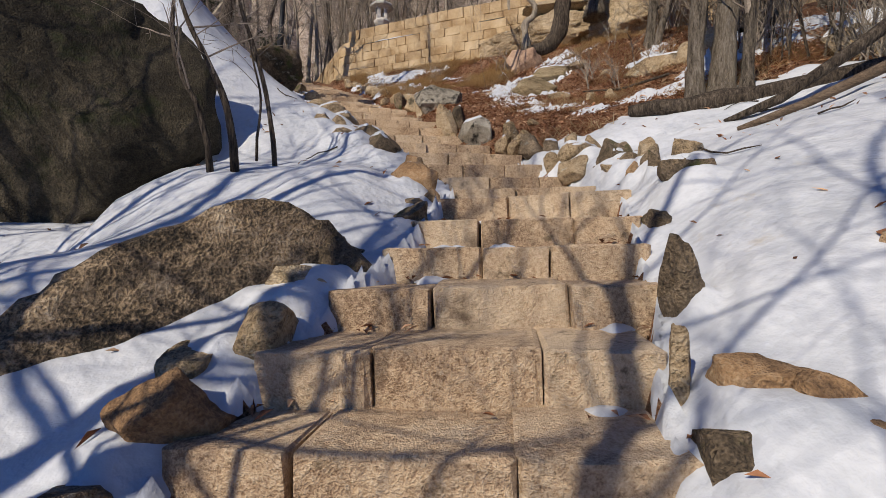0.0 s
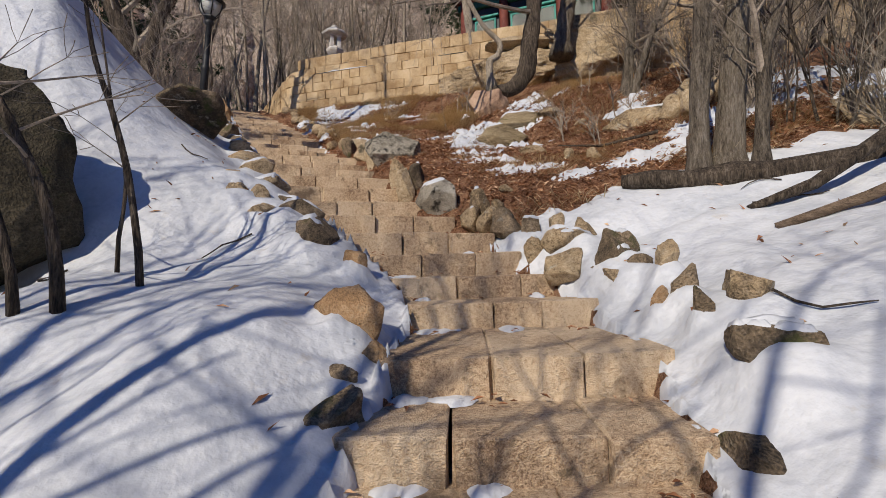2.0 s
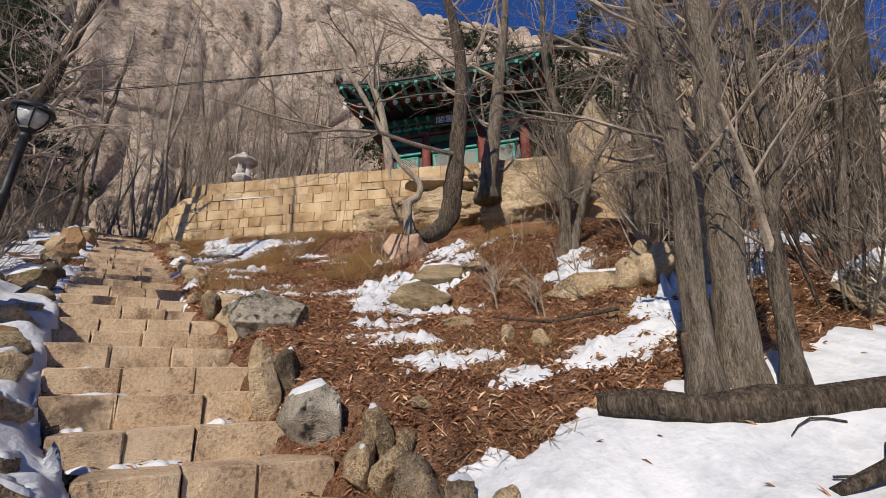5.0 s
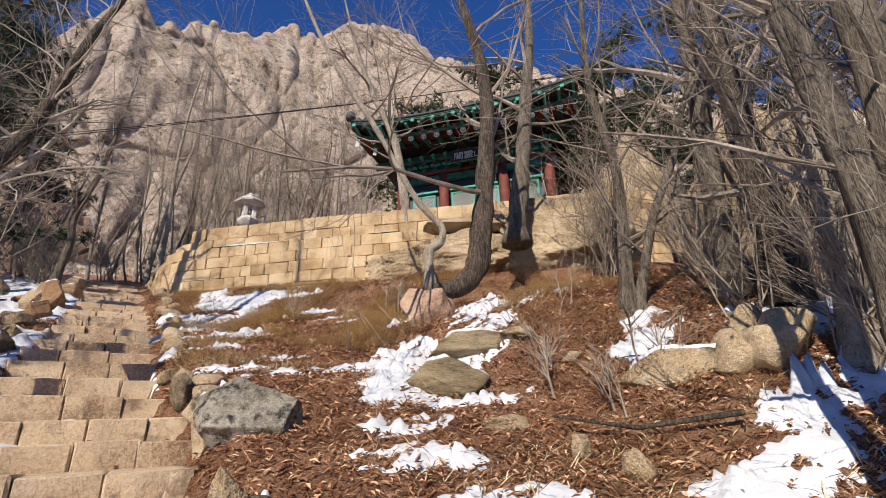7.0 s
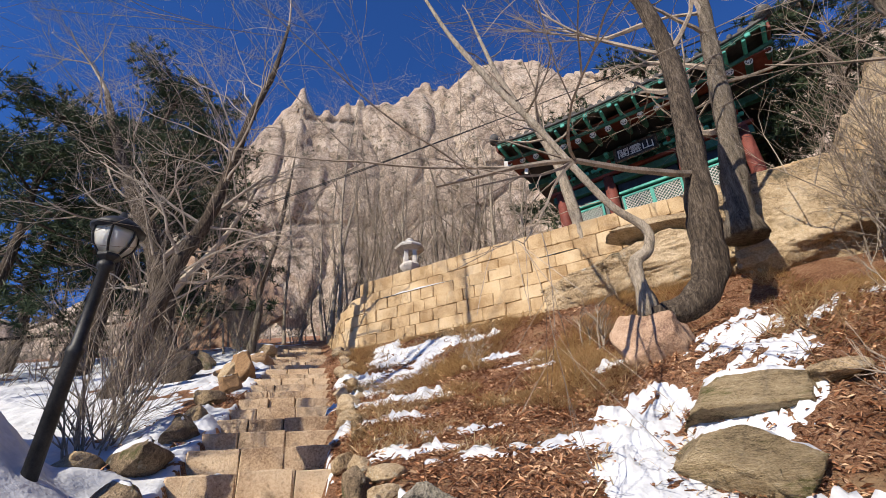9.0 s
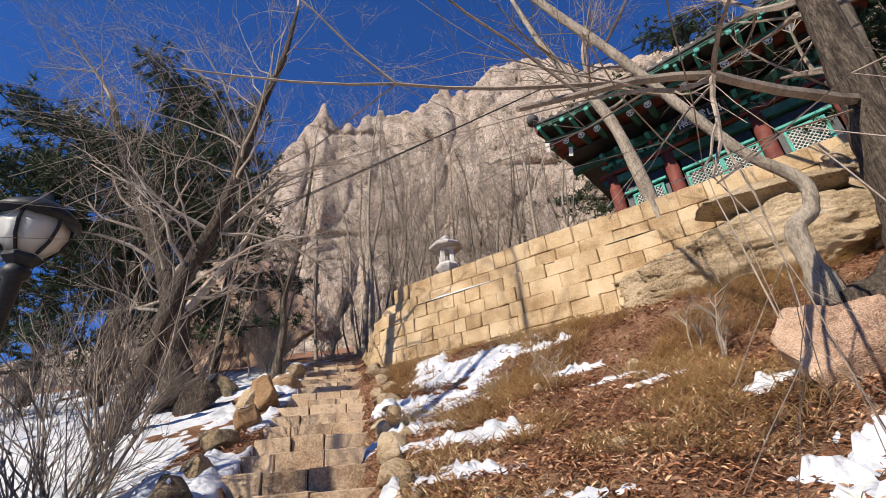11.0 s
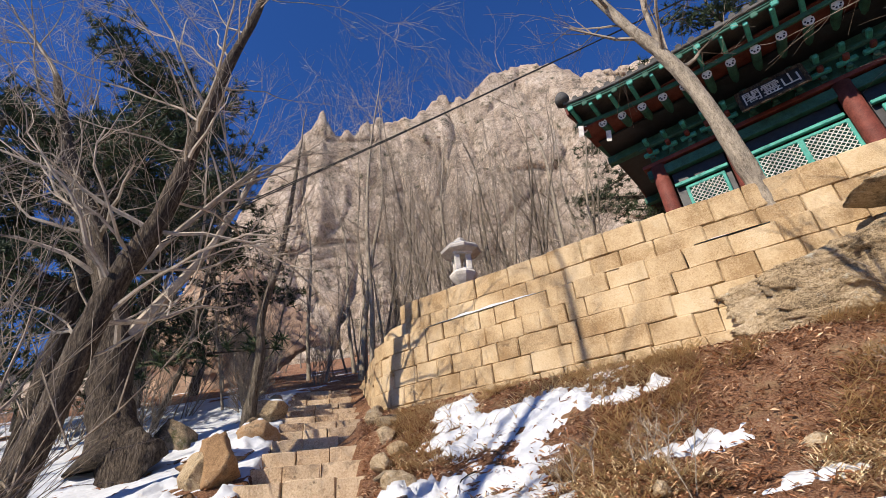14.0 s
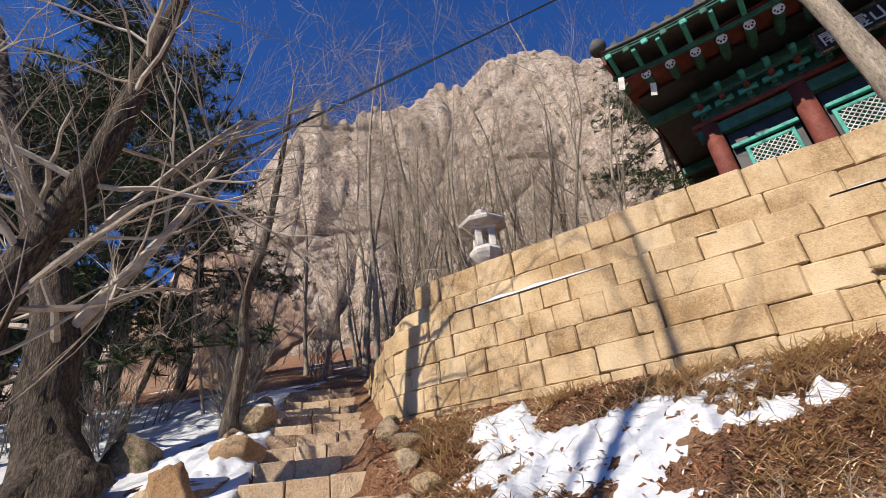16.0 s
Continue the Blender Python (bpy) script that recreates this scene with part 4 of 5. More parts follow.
tree("tree", (-6.73, 14.56, 6.65), [(0, 0, 0), (-0.3, -0.06, 0.8), (-0.44, -0.08, 1.75), (-0.9, -0.18, 3.0), (-1.5, -0.3, 4.2), (-2.3, -0.4, 5.8), (-3.2, -0.5, 8)], [0.36, 0.28, 0.25, 0.2, 0.17, 0.13, 0.06], "old twisted tree with thick corky bark in the snow", 15, DARKBARK, limb_r=0.2, limbs=26, limb_len=2.3, sides=14, from_=0.25, depth=4, kids=4, bend=0.6, up=0.05, twigs=PALETWIG,
     extra=[(0.3, (0.45, 0.3, 1.0), 4.2, 0.1), (0.42, (0.9, 0.0, 0.9), 3.4, 0.075)])
tree("tree", (-6.28, 12.64, 5.5), [(0, 0, 0), (0.34, 0.06, 0.95), (0.51, 0.1, 1.7), (0.75, 0.14, 2.75), (1.15, 0.22, 3.7), (1.41, 0.27, 4.95), (1.64, 0.31, 6.2), (2.02, 0.38, 7.6), (2.23, 0.42, 9.2)], [0.19, 0.16, 0.145, 0.135, 0.12, 0.1, 0.08, 0.06, 0.03], "leaning dark tree with long bare limbs", 16, DARKBARK, limb_r=0.24, limbs=27, limb_len=2.1, sides=12, from_=0.28, depth=4, kids=4, bend=0.6, up=0.05, twigs=PALETWIG)
tree("tree", (-5.71, 15.98, 7.2), [(0, 0, 0), (0.1, 0.02, 1.0), (0.07, 0, 1.8), (0.3, 0.05, 2.8), (0.44, 0.07, 3.9), (0.6, 0.1, 5.7)], [0.09, 0.08, 0.07, 0.06, 0.05, 0.025], "slim curved grey tree beside the snow", 17, BARK, limbs=10, limb_len=1.4, from_=0.3)
SAP = "thin dark saplings in the snow bank"
tree("sapling", (-1.57, 3.64, 2.1), [(0, 0, 0), (-0.06, 0, 0.39), (-0.2, 0, 0.74), (-0.34, 0, 1.05), (-0.5, 0, 1.6)], [0.03, 0.026, 0.022, 0.018, 0.01], "forked dark sapling rising from deep snow", 20, DARKBARK, limbs=6, limb_len=0.5, depth=2, sides=7, category="sapling", group=SAP, flare=1.1)
tree("sapling", (-1.4, 4.03, 2.2), [(0, 0, 0), (-0.06, 0, 0.48), (-0.15, 0, 0.87), (-0.26, 0, 1.25), (-0.34, 0, 1.9)], [0.021, 0.019, 0.017, 0.014, 0.008], "single dark sapling rising from deep snow", 21, DARKBARK, limbs=4, limb_len=0.4, depth=2, sides=7, category="sapling", group=SAP, flare=1.1)
tree("sapling", (-1.74, 3.6, 2.1), [(0, 0, 0), (-0.09, 0, 0.37), (-0.21, 0, 0.63), (-0.26, 0, 0.97), (-0.2, 0, 1.5)], [0.024, 0.021, 0.018, 0.016, 0.009], "crooked dark sapling beside the huge boulder", 22, DARKBARK, limbs=7, limb_len=0.5, depth=2, sides=7, category="sapling", group=SAP, flare=1.1)
tree("sapling", (-1.62, 4.2, 2.3), [(0, 0, 0), (0.05, 0, 0.4), (-0.02, 0, 0.8), (-0.1, 0, 1.4)], [0.012, 0.011, 0.009, 0.005], "wispy sapling rising from deep snow", 23, DARKBARK, limbs=4, limb_len=0.35, depth=2, sides=6, category="sapling", group=SAP, flare=1.1)

for k, (x, y, hgt, r) in enumerate([(-3.4, -1.6, 7.5, 0.12), (-2.0, -3.4, 8, 0.11), (-4.8, 0.6, 6.5, 0.1), (-0.9, -5.2, 9, 0.13), (0.9, -3.6, 7.5, 0.1), (2.2, -2.2, 7.5, 0.11), (-6.4, 0.6, 7, 0.12), (-7.4, -1.2, 8, 0.13), (-5.4, -2.6, 8.5, 0.12), (-3.9, 0.9, 5.0, 0.1), (-3.0, 0.0, 5.2, 0.09), (-5.4, 1.9, 5.5, 0.11), (-2.7, -1.0, 6.2, 0.1), (-4.5, -0.6, 6.5, 0.12), (1.9, -0.9, 6.5, 0.1), (3.0, -0.7, 6.0, 0.09), (3.7, 0.5, 5.5, 0.08), (4.9, 1.0, 6.5, 0.1), (2.5, -1.8, 7.5, 0.12), (-1.6, -1.4, 6.5, 0.09), (-5.3, 7.1, 9.5, 0.12), (-6.4, 6.2, 9.0, 0.09)]):
    g = random.Random(500 + k)
    tree("tree", (x, y, gz(x, y) - 0.1), [(0, 0, 0)] + [(g.uniform(-0.3, 0.3), g.uniform(-0.3, 0.3), hgt * q / 5) for q in range(1, 6)], [r * (1 - 0.15 * q) for q in range(6)], "bare tree shading the foot of the steps", 500 + k, BARK, limbs=11, limb_len=2.2, depth=3, sides=8, from_=0.3, group="bare trees at the foot of the flight", up=0.3)

# ---- shrine on the terrace ----
GREEN = material("green_paint", [(0.3, (0.018, 0.06, 0.045)), (0.55, (0.035, 0.12, 0.085)), (0.8, (0.06, 0.17, 0.12))], 4, 0.7, 0.3, 30)
TEAL = material("teal_paint", [(0.3, (0.03, 0.2, 0.16)), (0.7, (0.07, 0.36, 0.29))], 5, 0.6, 0.3, 30)
RED = material("red_brown_paint", [(0.3, (0.085, 0.02, 0.014)), (0.7, (0.2, 0.055, 0.04))], 4, 0.7, 0.3, 30)
WHITEP = material("chalky_white_paint", [(0.3, (0.5, 0.48, 0.44)), (0.7, (0.76, 0.74, 0.7))], 9, 0.8, 0.2, 40)
BLACKP = material("black_lacquer_and_eave_shade", [(0.3, (0.012, 0.012, 0.014)), (0.7, (0.03, 0.03, 0.034))], 6, 0.5, 0.1, 30)
TILE = material("grey_roof_tile", [(0.3, (0.035, 0.034, 0.034)), (0.7, (0.12, 0.115, 0.11))], 3, 0.8, 0.4, 30, per_object=0.1)
OCHREP = material("ochre_plaster", [(0.3, (0.2, 0.12, 0.05)), (0.7, (0.36, 0.24, 0.11))], 3, 0.9, 0.2, 30)
IRON = material("black_iron", [(0.3, (0.012, 0.013, 0.014)), (0.7, (0.035, 0.036, 0.038))], 6, 0.5, 0.2, 40, metal=0.3)
LANTERNSTONE = material("pale_carved_granite", [(0.3, (0.4, 0.37, 0.33)), (0.55, (0.6, 0.56, 0.51)), (0.8, (0.74, 0.71, 0.66))], 6, 0.85, 0.5, 50)
WOOD = material("dead_wood", [(0.3, (0.05, 0.035, 0.024)), (0.55, (0.17, 0.12, 0.08)), (0.8, (0.32, 0.24, 0.17))], 6, 0.9, 0.8, 26, stretch=(0.4, 2, 2), dist=0.03)
GLASS = bpy.data.materials.new("frosted_lamp_glass")
GLASS.use_nodes = True
gb = GLASS.node_tree.nodes["Principled BSDF"]
gb.inputs["Base Color"].default_value, gb.inputs["Roughness"].default_value, gb.inputs["Transmission Weight"].default_value = (0.8, 0.8, 0.76, 1), 0.45, 0.5


def lathe(profile, sides, at=(0, 0, 0), half=False):
    """A turned body from (radius, height) pairs."""
    v, f = [], []
    for r, z in profile:
        for k in range(sides):
            a = 2 * math.pi * (k + (0.5 if half else 0)) / sides
            v.append((at[0] + r * math.cos(a), at[1] + r * math.sin(a), at[2] + z))
    for i in range(len(profile) - 1):
        for k in range(sides):
            f.append((i * sides + k, i * sides + (k + 1) % sides, (i + 1) * sides + (k + 1) % sides, (i + 1) * sides + k))
    f.append(tuple(range(sides))[::-1])
    f.append(tuple(range((len(profile) - 1) * sides, len(profile) * sides)))
    return v, f


def beam(name, a, b, w, h, mat, parent, label="", bevel=0.012):
    """A squared timber from a to b."""
    a, b = Vector(a), Vector(b)
    d = b - a
    t = d.to_track_quat("X", "Z").to_matrix().to_4x4()
    return part(name, box_bm(d.length, w, h, tuple((a + b) / 2), bevel, turn=t), mat, parent, label)


def round_timber(name, a, b, r, mat, parent, label="", sides=10):
    v, f = [], []
    tube(v, f, [a, b], [r, r], sides)
    return link(name, v, f, mat, parent, label)


def lattice_door(parent, x0, x1, z0, z1, y):
    w = x1 - x0
    d = new("door_leaf")
    d.parent = parent
    fw = 0.07
    for a, b in (((x0, y, z0), (x0, y, z1)), ((x1, y, z0), (x1, y, z1))):
        beam("stile", a, b, 0.06, fw, TEAL, d)
    for z in (z0 + fw / 2, z0 + (z1 - z0) * 0.32, z1 - fw / 2):
        beam("rail", (x0, y, z), (x1, y, z), 0.056, fw, TEAL, d)
    part("backing_paper", box_bm(w - 0.05, 0.012, z1 - z0 - 0.06, ((x0 + x1) / 2, y + 0.035, (z0 + z1) / 2)), GREEN, d)
    part("lower_panel", box_bm(w - 0.08, 0.03, (z1 - z0) * 0.28, ((x0 + x1) / 2, y + 0.005, z0 + (z1 - z0) * 0.165), 0.01), GREEN, d)
    bm = bmesh.new()
    lo = z0 + (z1 - z0) * 0.32 + fw / 2
    hgt = z1 - fw - lo
    n = int((w + hgt) / 0.1)
    for s in (1, -1):
        for k in range(1, n):
            c = k * 0.1
            # each bar runs at 45 degrees, clipped to the panel
            ax, az = (c, 0) if c <= w else (w, c - w)
            bx, bz = (0, c) if c <= hgt else (c - hgt, hgt)
            if s < 0:
                ax, bx = w - ax, w - bx
            A, B = Vector((x0 + ax, y - 0.01 + 0.008 * s, lo + az)), Vector((x0 + bx, y - 0.01 + 0.008 * s, lo + bz))
            L = (B - A).length
            if L > 0.05:
                box_bm(L, 0.012, 0.022, tuple((A + B) / 2), bm=bm, turn=(B - A).to_track_quat("X", "Y").to_matrix().to_4x4())
    lat = part("lattice", bm, WHITEP, d, "fine diagonal lattice bars")
    lat["kind"] = "stuff"


def shrine():
    thing = new("shrine")
    thing.matrix_basis = pose(2.69, 18.64, 9.75, 0, 0, -27)
    tagged(thing, "small wooden mountain shrine with painted green eaves and grey tiled roof", "temple")
    W, D, H = 5.05, 2.7, 2.35
    part("platform", box_bm(W + 1.6, D + 1.6, 1.3, (W / 2, D / 2, -0.66), 0.03), ROCK, thing, "stone platform")
    for x in (0, 1.5, 3.55, W):
        for y in (0, D):
            v, f = lathe([(0.19, 0.0), (0.185, 0.5), (0.17, 1.4), (0.165, H)], 14, (x, y, 0))
            link("pillar", v, f, RED, thing, "round red-brown pillar", True)
            v, f = lathe([(0.26, -0.04), (0.27, 0.02), (0.23, 0.1)], 12, (x, y, -0.03))
            link("pillar_base", v, f, ROCK, thing)
    for y in (0.0, D):
        beam("lintel", (-0.25, y, 2.2), (W + 0.25, y, 2.2), 0.16, 0.24, GREEN, thing, "green painted tie beam")
        beam("lintel", (-0.3, y, 2.42), (W + 0.3, y, 2.42), 0.24, 0.1, RED, thing)
        beam("purlin", (-1.0, y, 3.08), (W + 1.0, y, 3.08), 0.2, 0.2, GREEN, thing)
    for x in (0.0, W):
        beam("lintel", (x, 0, 2.2), (x, D, 2.2), 0.16, 0.24, GREEN, thing)
        part("side_wall", box_bm(0.1, D - 0.3, 2.1, (x, D / 2, 1.04)), OCHREP, thing, "ochre plastered side wall")
        part("gable_wall", box_bm(0.08, D, 1.0, (x, D / 2, 2.8)), RED, thing)
    part("back_wall", box_bm(W, 0.1, 2.1, (W / 2, D, 1.04)), OCHREP, thing)
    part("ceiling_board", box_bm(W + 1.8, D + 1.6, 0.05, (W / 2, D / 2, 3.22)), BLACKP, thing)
    # front: lattice doors before dark boards, blackened for the deep shade under the eaves
    for x0, x1 in ((0.2, 1.3), (1.7, 3.35), (3.75, 4.85)):
        beam("door_head", (x0, -0.02, 1.7), (x1, -0.02, 1.7), 0.09, 0.08, TEAL, thing)
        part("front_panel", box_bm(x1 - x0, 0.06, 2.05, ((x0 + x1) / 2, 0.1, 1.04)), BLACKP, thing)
    for x0, x1 in ((0.42, 1.16), (1.78, 2.54), (2.58, 3.34), (3.9, 4.64)):
        lattice_door(thing, x0, x1, 0.1, 1.6, 0.0)
    # bracket sets under the eaves
    for k in range(13):
        x = k * W / 12
        for i, (w, z, out) in enumerate(((0.16, 2.54, 0.1), (0.34, 2.68, 0.26), (0.5, 2.84, 0.42))):
            part("bracket_arm", box_bm(w, 0.1, 0.1, (x, -out * 0.6, z), 0.02), (GREEN, TEAL, GREEN)[i], thing)
            part("bracket_arm", box_bm(0.1, 0.2 + out, 0.09, (x, -out / 2, z + 0.03), 0.02), (GREEN, RED, TEAL)[i], thing)
        part("bearing_block", box_bm(0.13, 0.13, 0.09, (x, -0.36, 2.96), 0.02), GREEN, thing)
    # painted board wall behind the brackets
    part("bracket_board", box_bm(W, 0.06, 0.6, (W / 2, 0.05, 2.75)), GREEN, thing)

    def lift(x):
        """The eaves rise towards both corners."""
        t = abs(x - W / 2) / (W / 2 + 1.1)
        return 0.3 * t ** 3

    n = 17
    for k in range(n):
        x = -1.0 + (W + 2.0) * k / (n - 1)
        a, b = Vector((x, 0.9, 3.62)), Vector((x, -1.35, 3.06 + lift(x)))
        round_timber("rafter", a, b, 0.088, GREEN, thing)
        d = (b - a).normalized()
        round_timber("rafter_end", b - d * 0.01, b + d * 0.012, 0.093, WHITEP, thing, "white flower-painted rafter end")
        for m in range(6):
            w = m * math.pi / 3
            o = Vector((math.cos(w) * 0.054, 0, math.sin(w) * 0.054))
            round_timber("petal", b + o + d * 0.004, b + o + d * 0.02, 0.018, BLACKP, thing, sides=6)
        c, e = Vector((x, -1.0, 3.22 + lift(x) * 0.9)), Vector((x, -1.9, 3.3 + lift(x)))
        beam("flying_rafter", c, e, 0.085, 0.1, TEAL, thing)
    for k in range(16):
        xa, xb = -1.12 + (W + 2.24) * k / 16, -1.12 + (W + 2.24) * (k + 1) / 16
        beam("eave_board", (xa, -1.42, 3.17 + lift(xa)), (xb + 0.01, -1.42, 3.17 + lift(xb)), 0.07, 0.1, GREEN, thing)
        beam("fascia", (xa, -1.93, 3.39 + lift(xa)), (xb + 0.01, -1.93, 3.39 + lift(xb)), 0.05, 0.12, GREEN, thing)
        beam("tile_bed", (xa, -1.96, 3.48 + lift(xa)), (xb + 0.01, -1.96, 3.48 + lift(xb)), 0.09, 0.07, TILE, thing)
    part("soffit", box_bm(W + 2.1, 0.9, 0.03, (W / 2, -0.98, 3.31)), RED, thing, "red-brown boarding under the eaves")
    for k in range(22):
        x = -1.0 + (W + 2.0) * k / 21
        part("fascia_block", box_bm(0.12, 0.05, 0.13, (x, -1.945, 3.33 + lift(x)), 0.015), (TEAL, GREEN)[k % 2], thing)
    for x in (-1.12, W + 1.12):
        v, f = lathe([(0.15, -0.12), (0.17, 0.0), (0.15, 0.08), (0.09, 0.17), (0.03, 0.2)], 14, (x, -1.98, 3.62 + lift(x)))
        link("corner_tile", v, f, TILE, thing, "round ornamental end tile", True)
    # roof surface and tiles
    ridge = Vector((0, D / 2, 5.0))
    for sgn, y0 in ((-1, -1.98), (1, D + 1.98)):
        nx, ny = 20, 8
        v, f = [], []
        for thick in (0.0, -0.12):
            for j in range(ny + 1):
                t = j / ny
                y = y0 + (ridge.y - y0) * t
                for i in range(nx + 1):
                    x = -1.12 + (W + 2.24) * i / nx
                    v.append((x, y, 3.5 + lift(x) * (1 - t) + (ridge.z - 3.5) * (0.55 * t + 0.45 * t * t) + thick))
        m = (nx + 1) * (ny + 1)
        for j in range(ny):
            for i in range(nx):
                q = j * (nx + 1) + i
                f += [(q, q + 1, q + nx + 2, q + nx + 1), (m + q, m + q + nx + 1, m + q + nx + 2, m + q + 1)]
        link("roof", v, f, TILE, thing, "grey clay tile roof slope")
        for k in range(30):
            x = -1.08 + (W + 2.16) * k / 29
            pts = []
            for j in range(7):
                t = j / 6
                pts.append((x, y0 + (ridge.y - y0) * t, 3.54 + lift(x) * (1 - t) + (ridge.z - 3.5) * (0.55 * t + 0.45 * t * t)))
            v, f = [], []
            tube(v, f, pts, [0.065] * 7, 8)
            link("tile_row", v, f, TILE, thing)
    for k in range(3):
        beam("ridge_tile", (-1.15, ridge.y, ridge.z + 0.05 + k * 0.08), (W + 1.15, ridge.y, ridge.z + 0.05 + k * 0.08), 0.3 - k * 0.04, 0.075, TILE, thing)
    for x in (-1.1, W + 1.1):
        for y0 in (-1.95, D + 1.95):
            n = 6
            for j in range(n):
                t0, t1 = j / n, (j + 1) / n
                z0, z1 = (3.42 + lift(x) * (1 - t) + (ridge.z - 3.5) * (0.55 * t + 0.45 * t * t) for t in (t0, t1))
                beam("barge_board", (x, y0 + (ridge.y - y0) * t0, z0 - 0.08), (x, y0 + (ridge.y - y0) * t1, z1 - 0.08), 0.06, 0.34, RED, thing, "red-brown barge board")
                beam("verge_tile", (x, y0 + (ridge.y - y0) * t0, z0 + 0.16), (x, y0 + (ridge.y - y0) * t1, z1 + 0.16), 0.16, 0.14, TILE, thing)
    # hanging scraps of paper at the corner
    for x, y, z in ((-0.55, -1.2, 2.95), (-0.98, -1.7, 3.05)):
        part("paper_tag", box_bm(0.11, 0.008, 0.26, (x, y, z), turn=pose(0, 0, 0, 14, 8, 25)), WHITEP, thing)
    return thing


def signboard():
    thing = new("signboard")
    thing.matrix_basis = pose(2.69, 18.64, 9.75, 0, 0, -27) @ pose(2.52, -0.56, 2.6, -12, 0, 0)
    tagged(thing, "black name board with three white painted characters", "sign")
    part("board", box_bm(1.1, 0.04, 0.44, (0, 0, 0), 0.006), BLACKP, thing)
    for a, b in (((-0.6, -0.02, 0.25), (0.6, -0.02, 0.25)), ((-0.6, -0.02, -0.25), (0.6, -0.02, -0.25)), ((-0.57, -0.02, -0.25), (-0.57, -0.02, 0.25)), ((0.57, -0.02, -0.25), (0.57, -0.02, 0.25))):
        beam("frame", a, b, 0.05, 0.08, DARKBARK, thing)
    for k, ch in enumerate(("\u95a3", "\u970a", "\u5c71")):
        cu = bpy.data.curves.new("character", "FONT")
        cu.body, cu.size, cu.align_x, cu.extrude = ch, 0.36, "CENTER", 0.006
        tmp = bpy.data.objects.new("tmp", cu)
        scene.collection.objects.link(tmp)
        me = bpy.data.meshes.new_from_object(tmp.evaluated_get(bpy.context.evaluated_depsgraph_get()))
        bpy.data.objects.remove(tmp)
        me.materials.clear()
        me.materials.append(WHITEP)
        ob = new("character", me)
        ob.parent = thing
        ob.matrix_basis = pose(-0.34 + 0.34 * k, -0.03, -0.13, 90, 0, 0)
    return thing


def stone_lantern():
    thing = new("stone_lantern")
    thing.matrix_basis = pose(-2.07, 17.72, 8.42, 0, 0, 20)
    tagged(thing, "pale carved granite lantern with a snow-dusted roof standing on the terrace", "stone lantern")
    for nm, prof in (("base", [(0.42, 0), (0.42, 0.14), (0.34, 0.2), (0.3, 0.34)]), ("shaft", [(0.13, 0.32), (0.125, 0.9), (0.13, 1.22)]),
                     ("lotus_seat", [(0.15, 1.2), (0.22, 1.27), (0.29, 1.36), (0.31, 1.42), (0.27, 1.47), (0.22, 1.52)]),
                     ("roof", [(0.27, 1.9), (0.43, 1.95), (0.45, 2.0), (0.36, 2.08), (0.2, 2.16), (0.12, 2.2)]), ("finial", [(0.12, 2.19), (0.1, 2.22), (0.13, 2.27), (0.05, 2.33)])):
        v, f = lathe(prof, 8)
        link(nm, v, f, LANTERNSTONE, thing)
    for k in range(4):
        a = math.pi / 4 + k * math.pi / 2
        part("light_chamber_post", box_bm(0.12, 0.12, 0.42, (0.17 * math.cos(a), 0.17 * math.sin(a), 1.71), 0.015), LANTERNSTONE, thing)
    part("lintel_ring", box_bm(0.42, 0.42, 0.06, (0, 0, 1.89), 0.015), LANTERNSTONE, thing)
    v, f = lathe([(0.38, 2.075), (0.3, 2.12), (0.2, 2.18), (0.1, 2.22)], 8)
    link("snow_cap", v, f, SNOW, thing, "thin snow on the lantern roof")
    return thing


def path_lamp():
    thing = new("path_lamp")
    thing.matrix_basis = pose(-2.87, 8.5, 4.4, 0, 5.0, 0)
    tagged(thing, "leaning black iron path lamp with frosted panes beside the steps", "lamp post")
    v, f = lathe([(0.058, -0.45), (0.052, 0.8), (0.06, 0.82), (0.06, 0.86), (0.045, 0.88), (0.042, 1.5), (0.065, 1.52), (0.065, 1.56), (0.03, 1.6)], 12)
    link("post", v, f, IRON, thing, "", True)
    v, f = lathe([(0.05, 1.58), (0.09, 1.62), (0.09, 1.64)], 6)
    link("lamp_base", v, f, IRON, thing)
    for k in range(6):
        a, b = math.pi / 3 * k, math.pi / 3 * (k + 1)
        rows = [(0.085, 1.645), (0.14, 1.71), (0.165, 1.79), (0.16, 1.86)]
        v = [(r * math.cos(w), r * math.sin(w), z) for r, z in rows for w in (a, b)]
        link("pane", v, [(2 * q, 2 * q + 1, 2 * q + 3, 2 * q + 2) for q in range(3)], GLASS, thing, "frosted glass pane", True).modifiers.new("thick", "SOLIDIFY").thickness = 0.004
        v, f = [], []
        tube(v, f, [((r + 0.005) * math.cos(a), (r + 0.005) * math.sin(a), z) for r, z in rows], [0.009] * 4, 6)
        link("glazing_bar", v, f, IRON, thing)
    v, f = lathe([(0.2, 1.85), (0.21, 1.87), (0.16, 1.92), (0.1, 1.96), (0.04, 1.985), (0.02, 2.04)], 12)
    link("cap", v, f, IRON, thing, "", True)
    v, f = lathe([(0.035, 1.65), (0.04, 1.72), (0.035, 1.8)], 10)
    link("bulb", v, f, WHITEP, thing)
    return thing


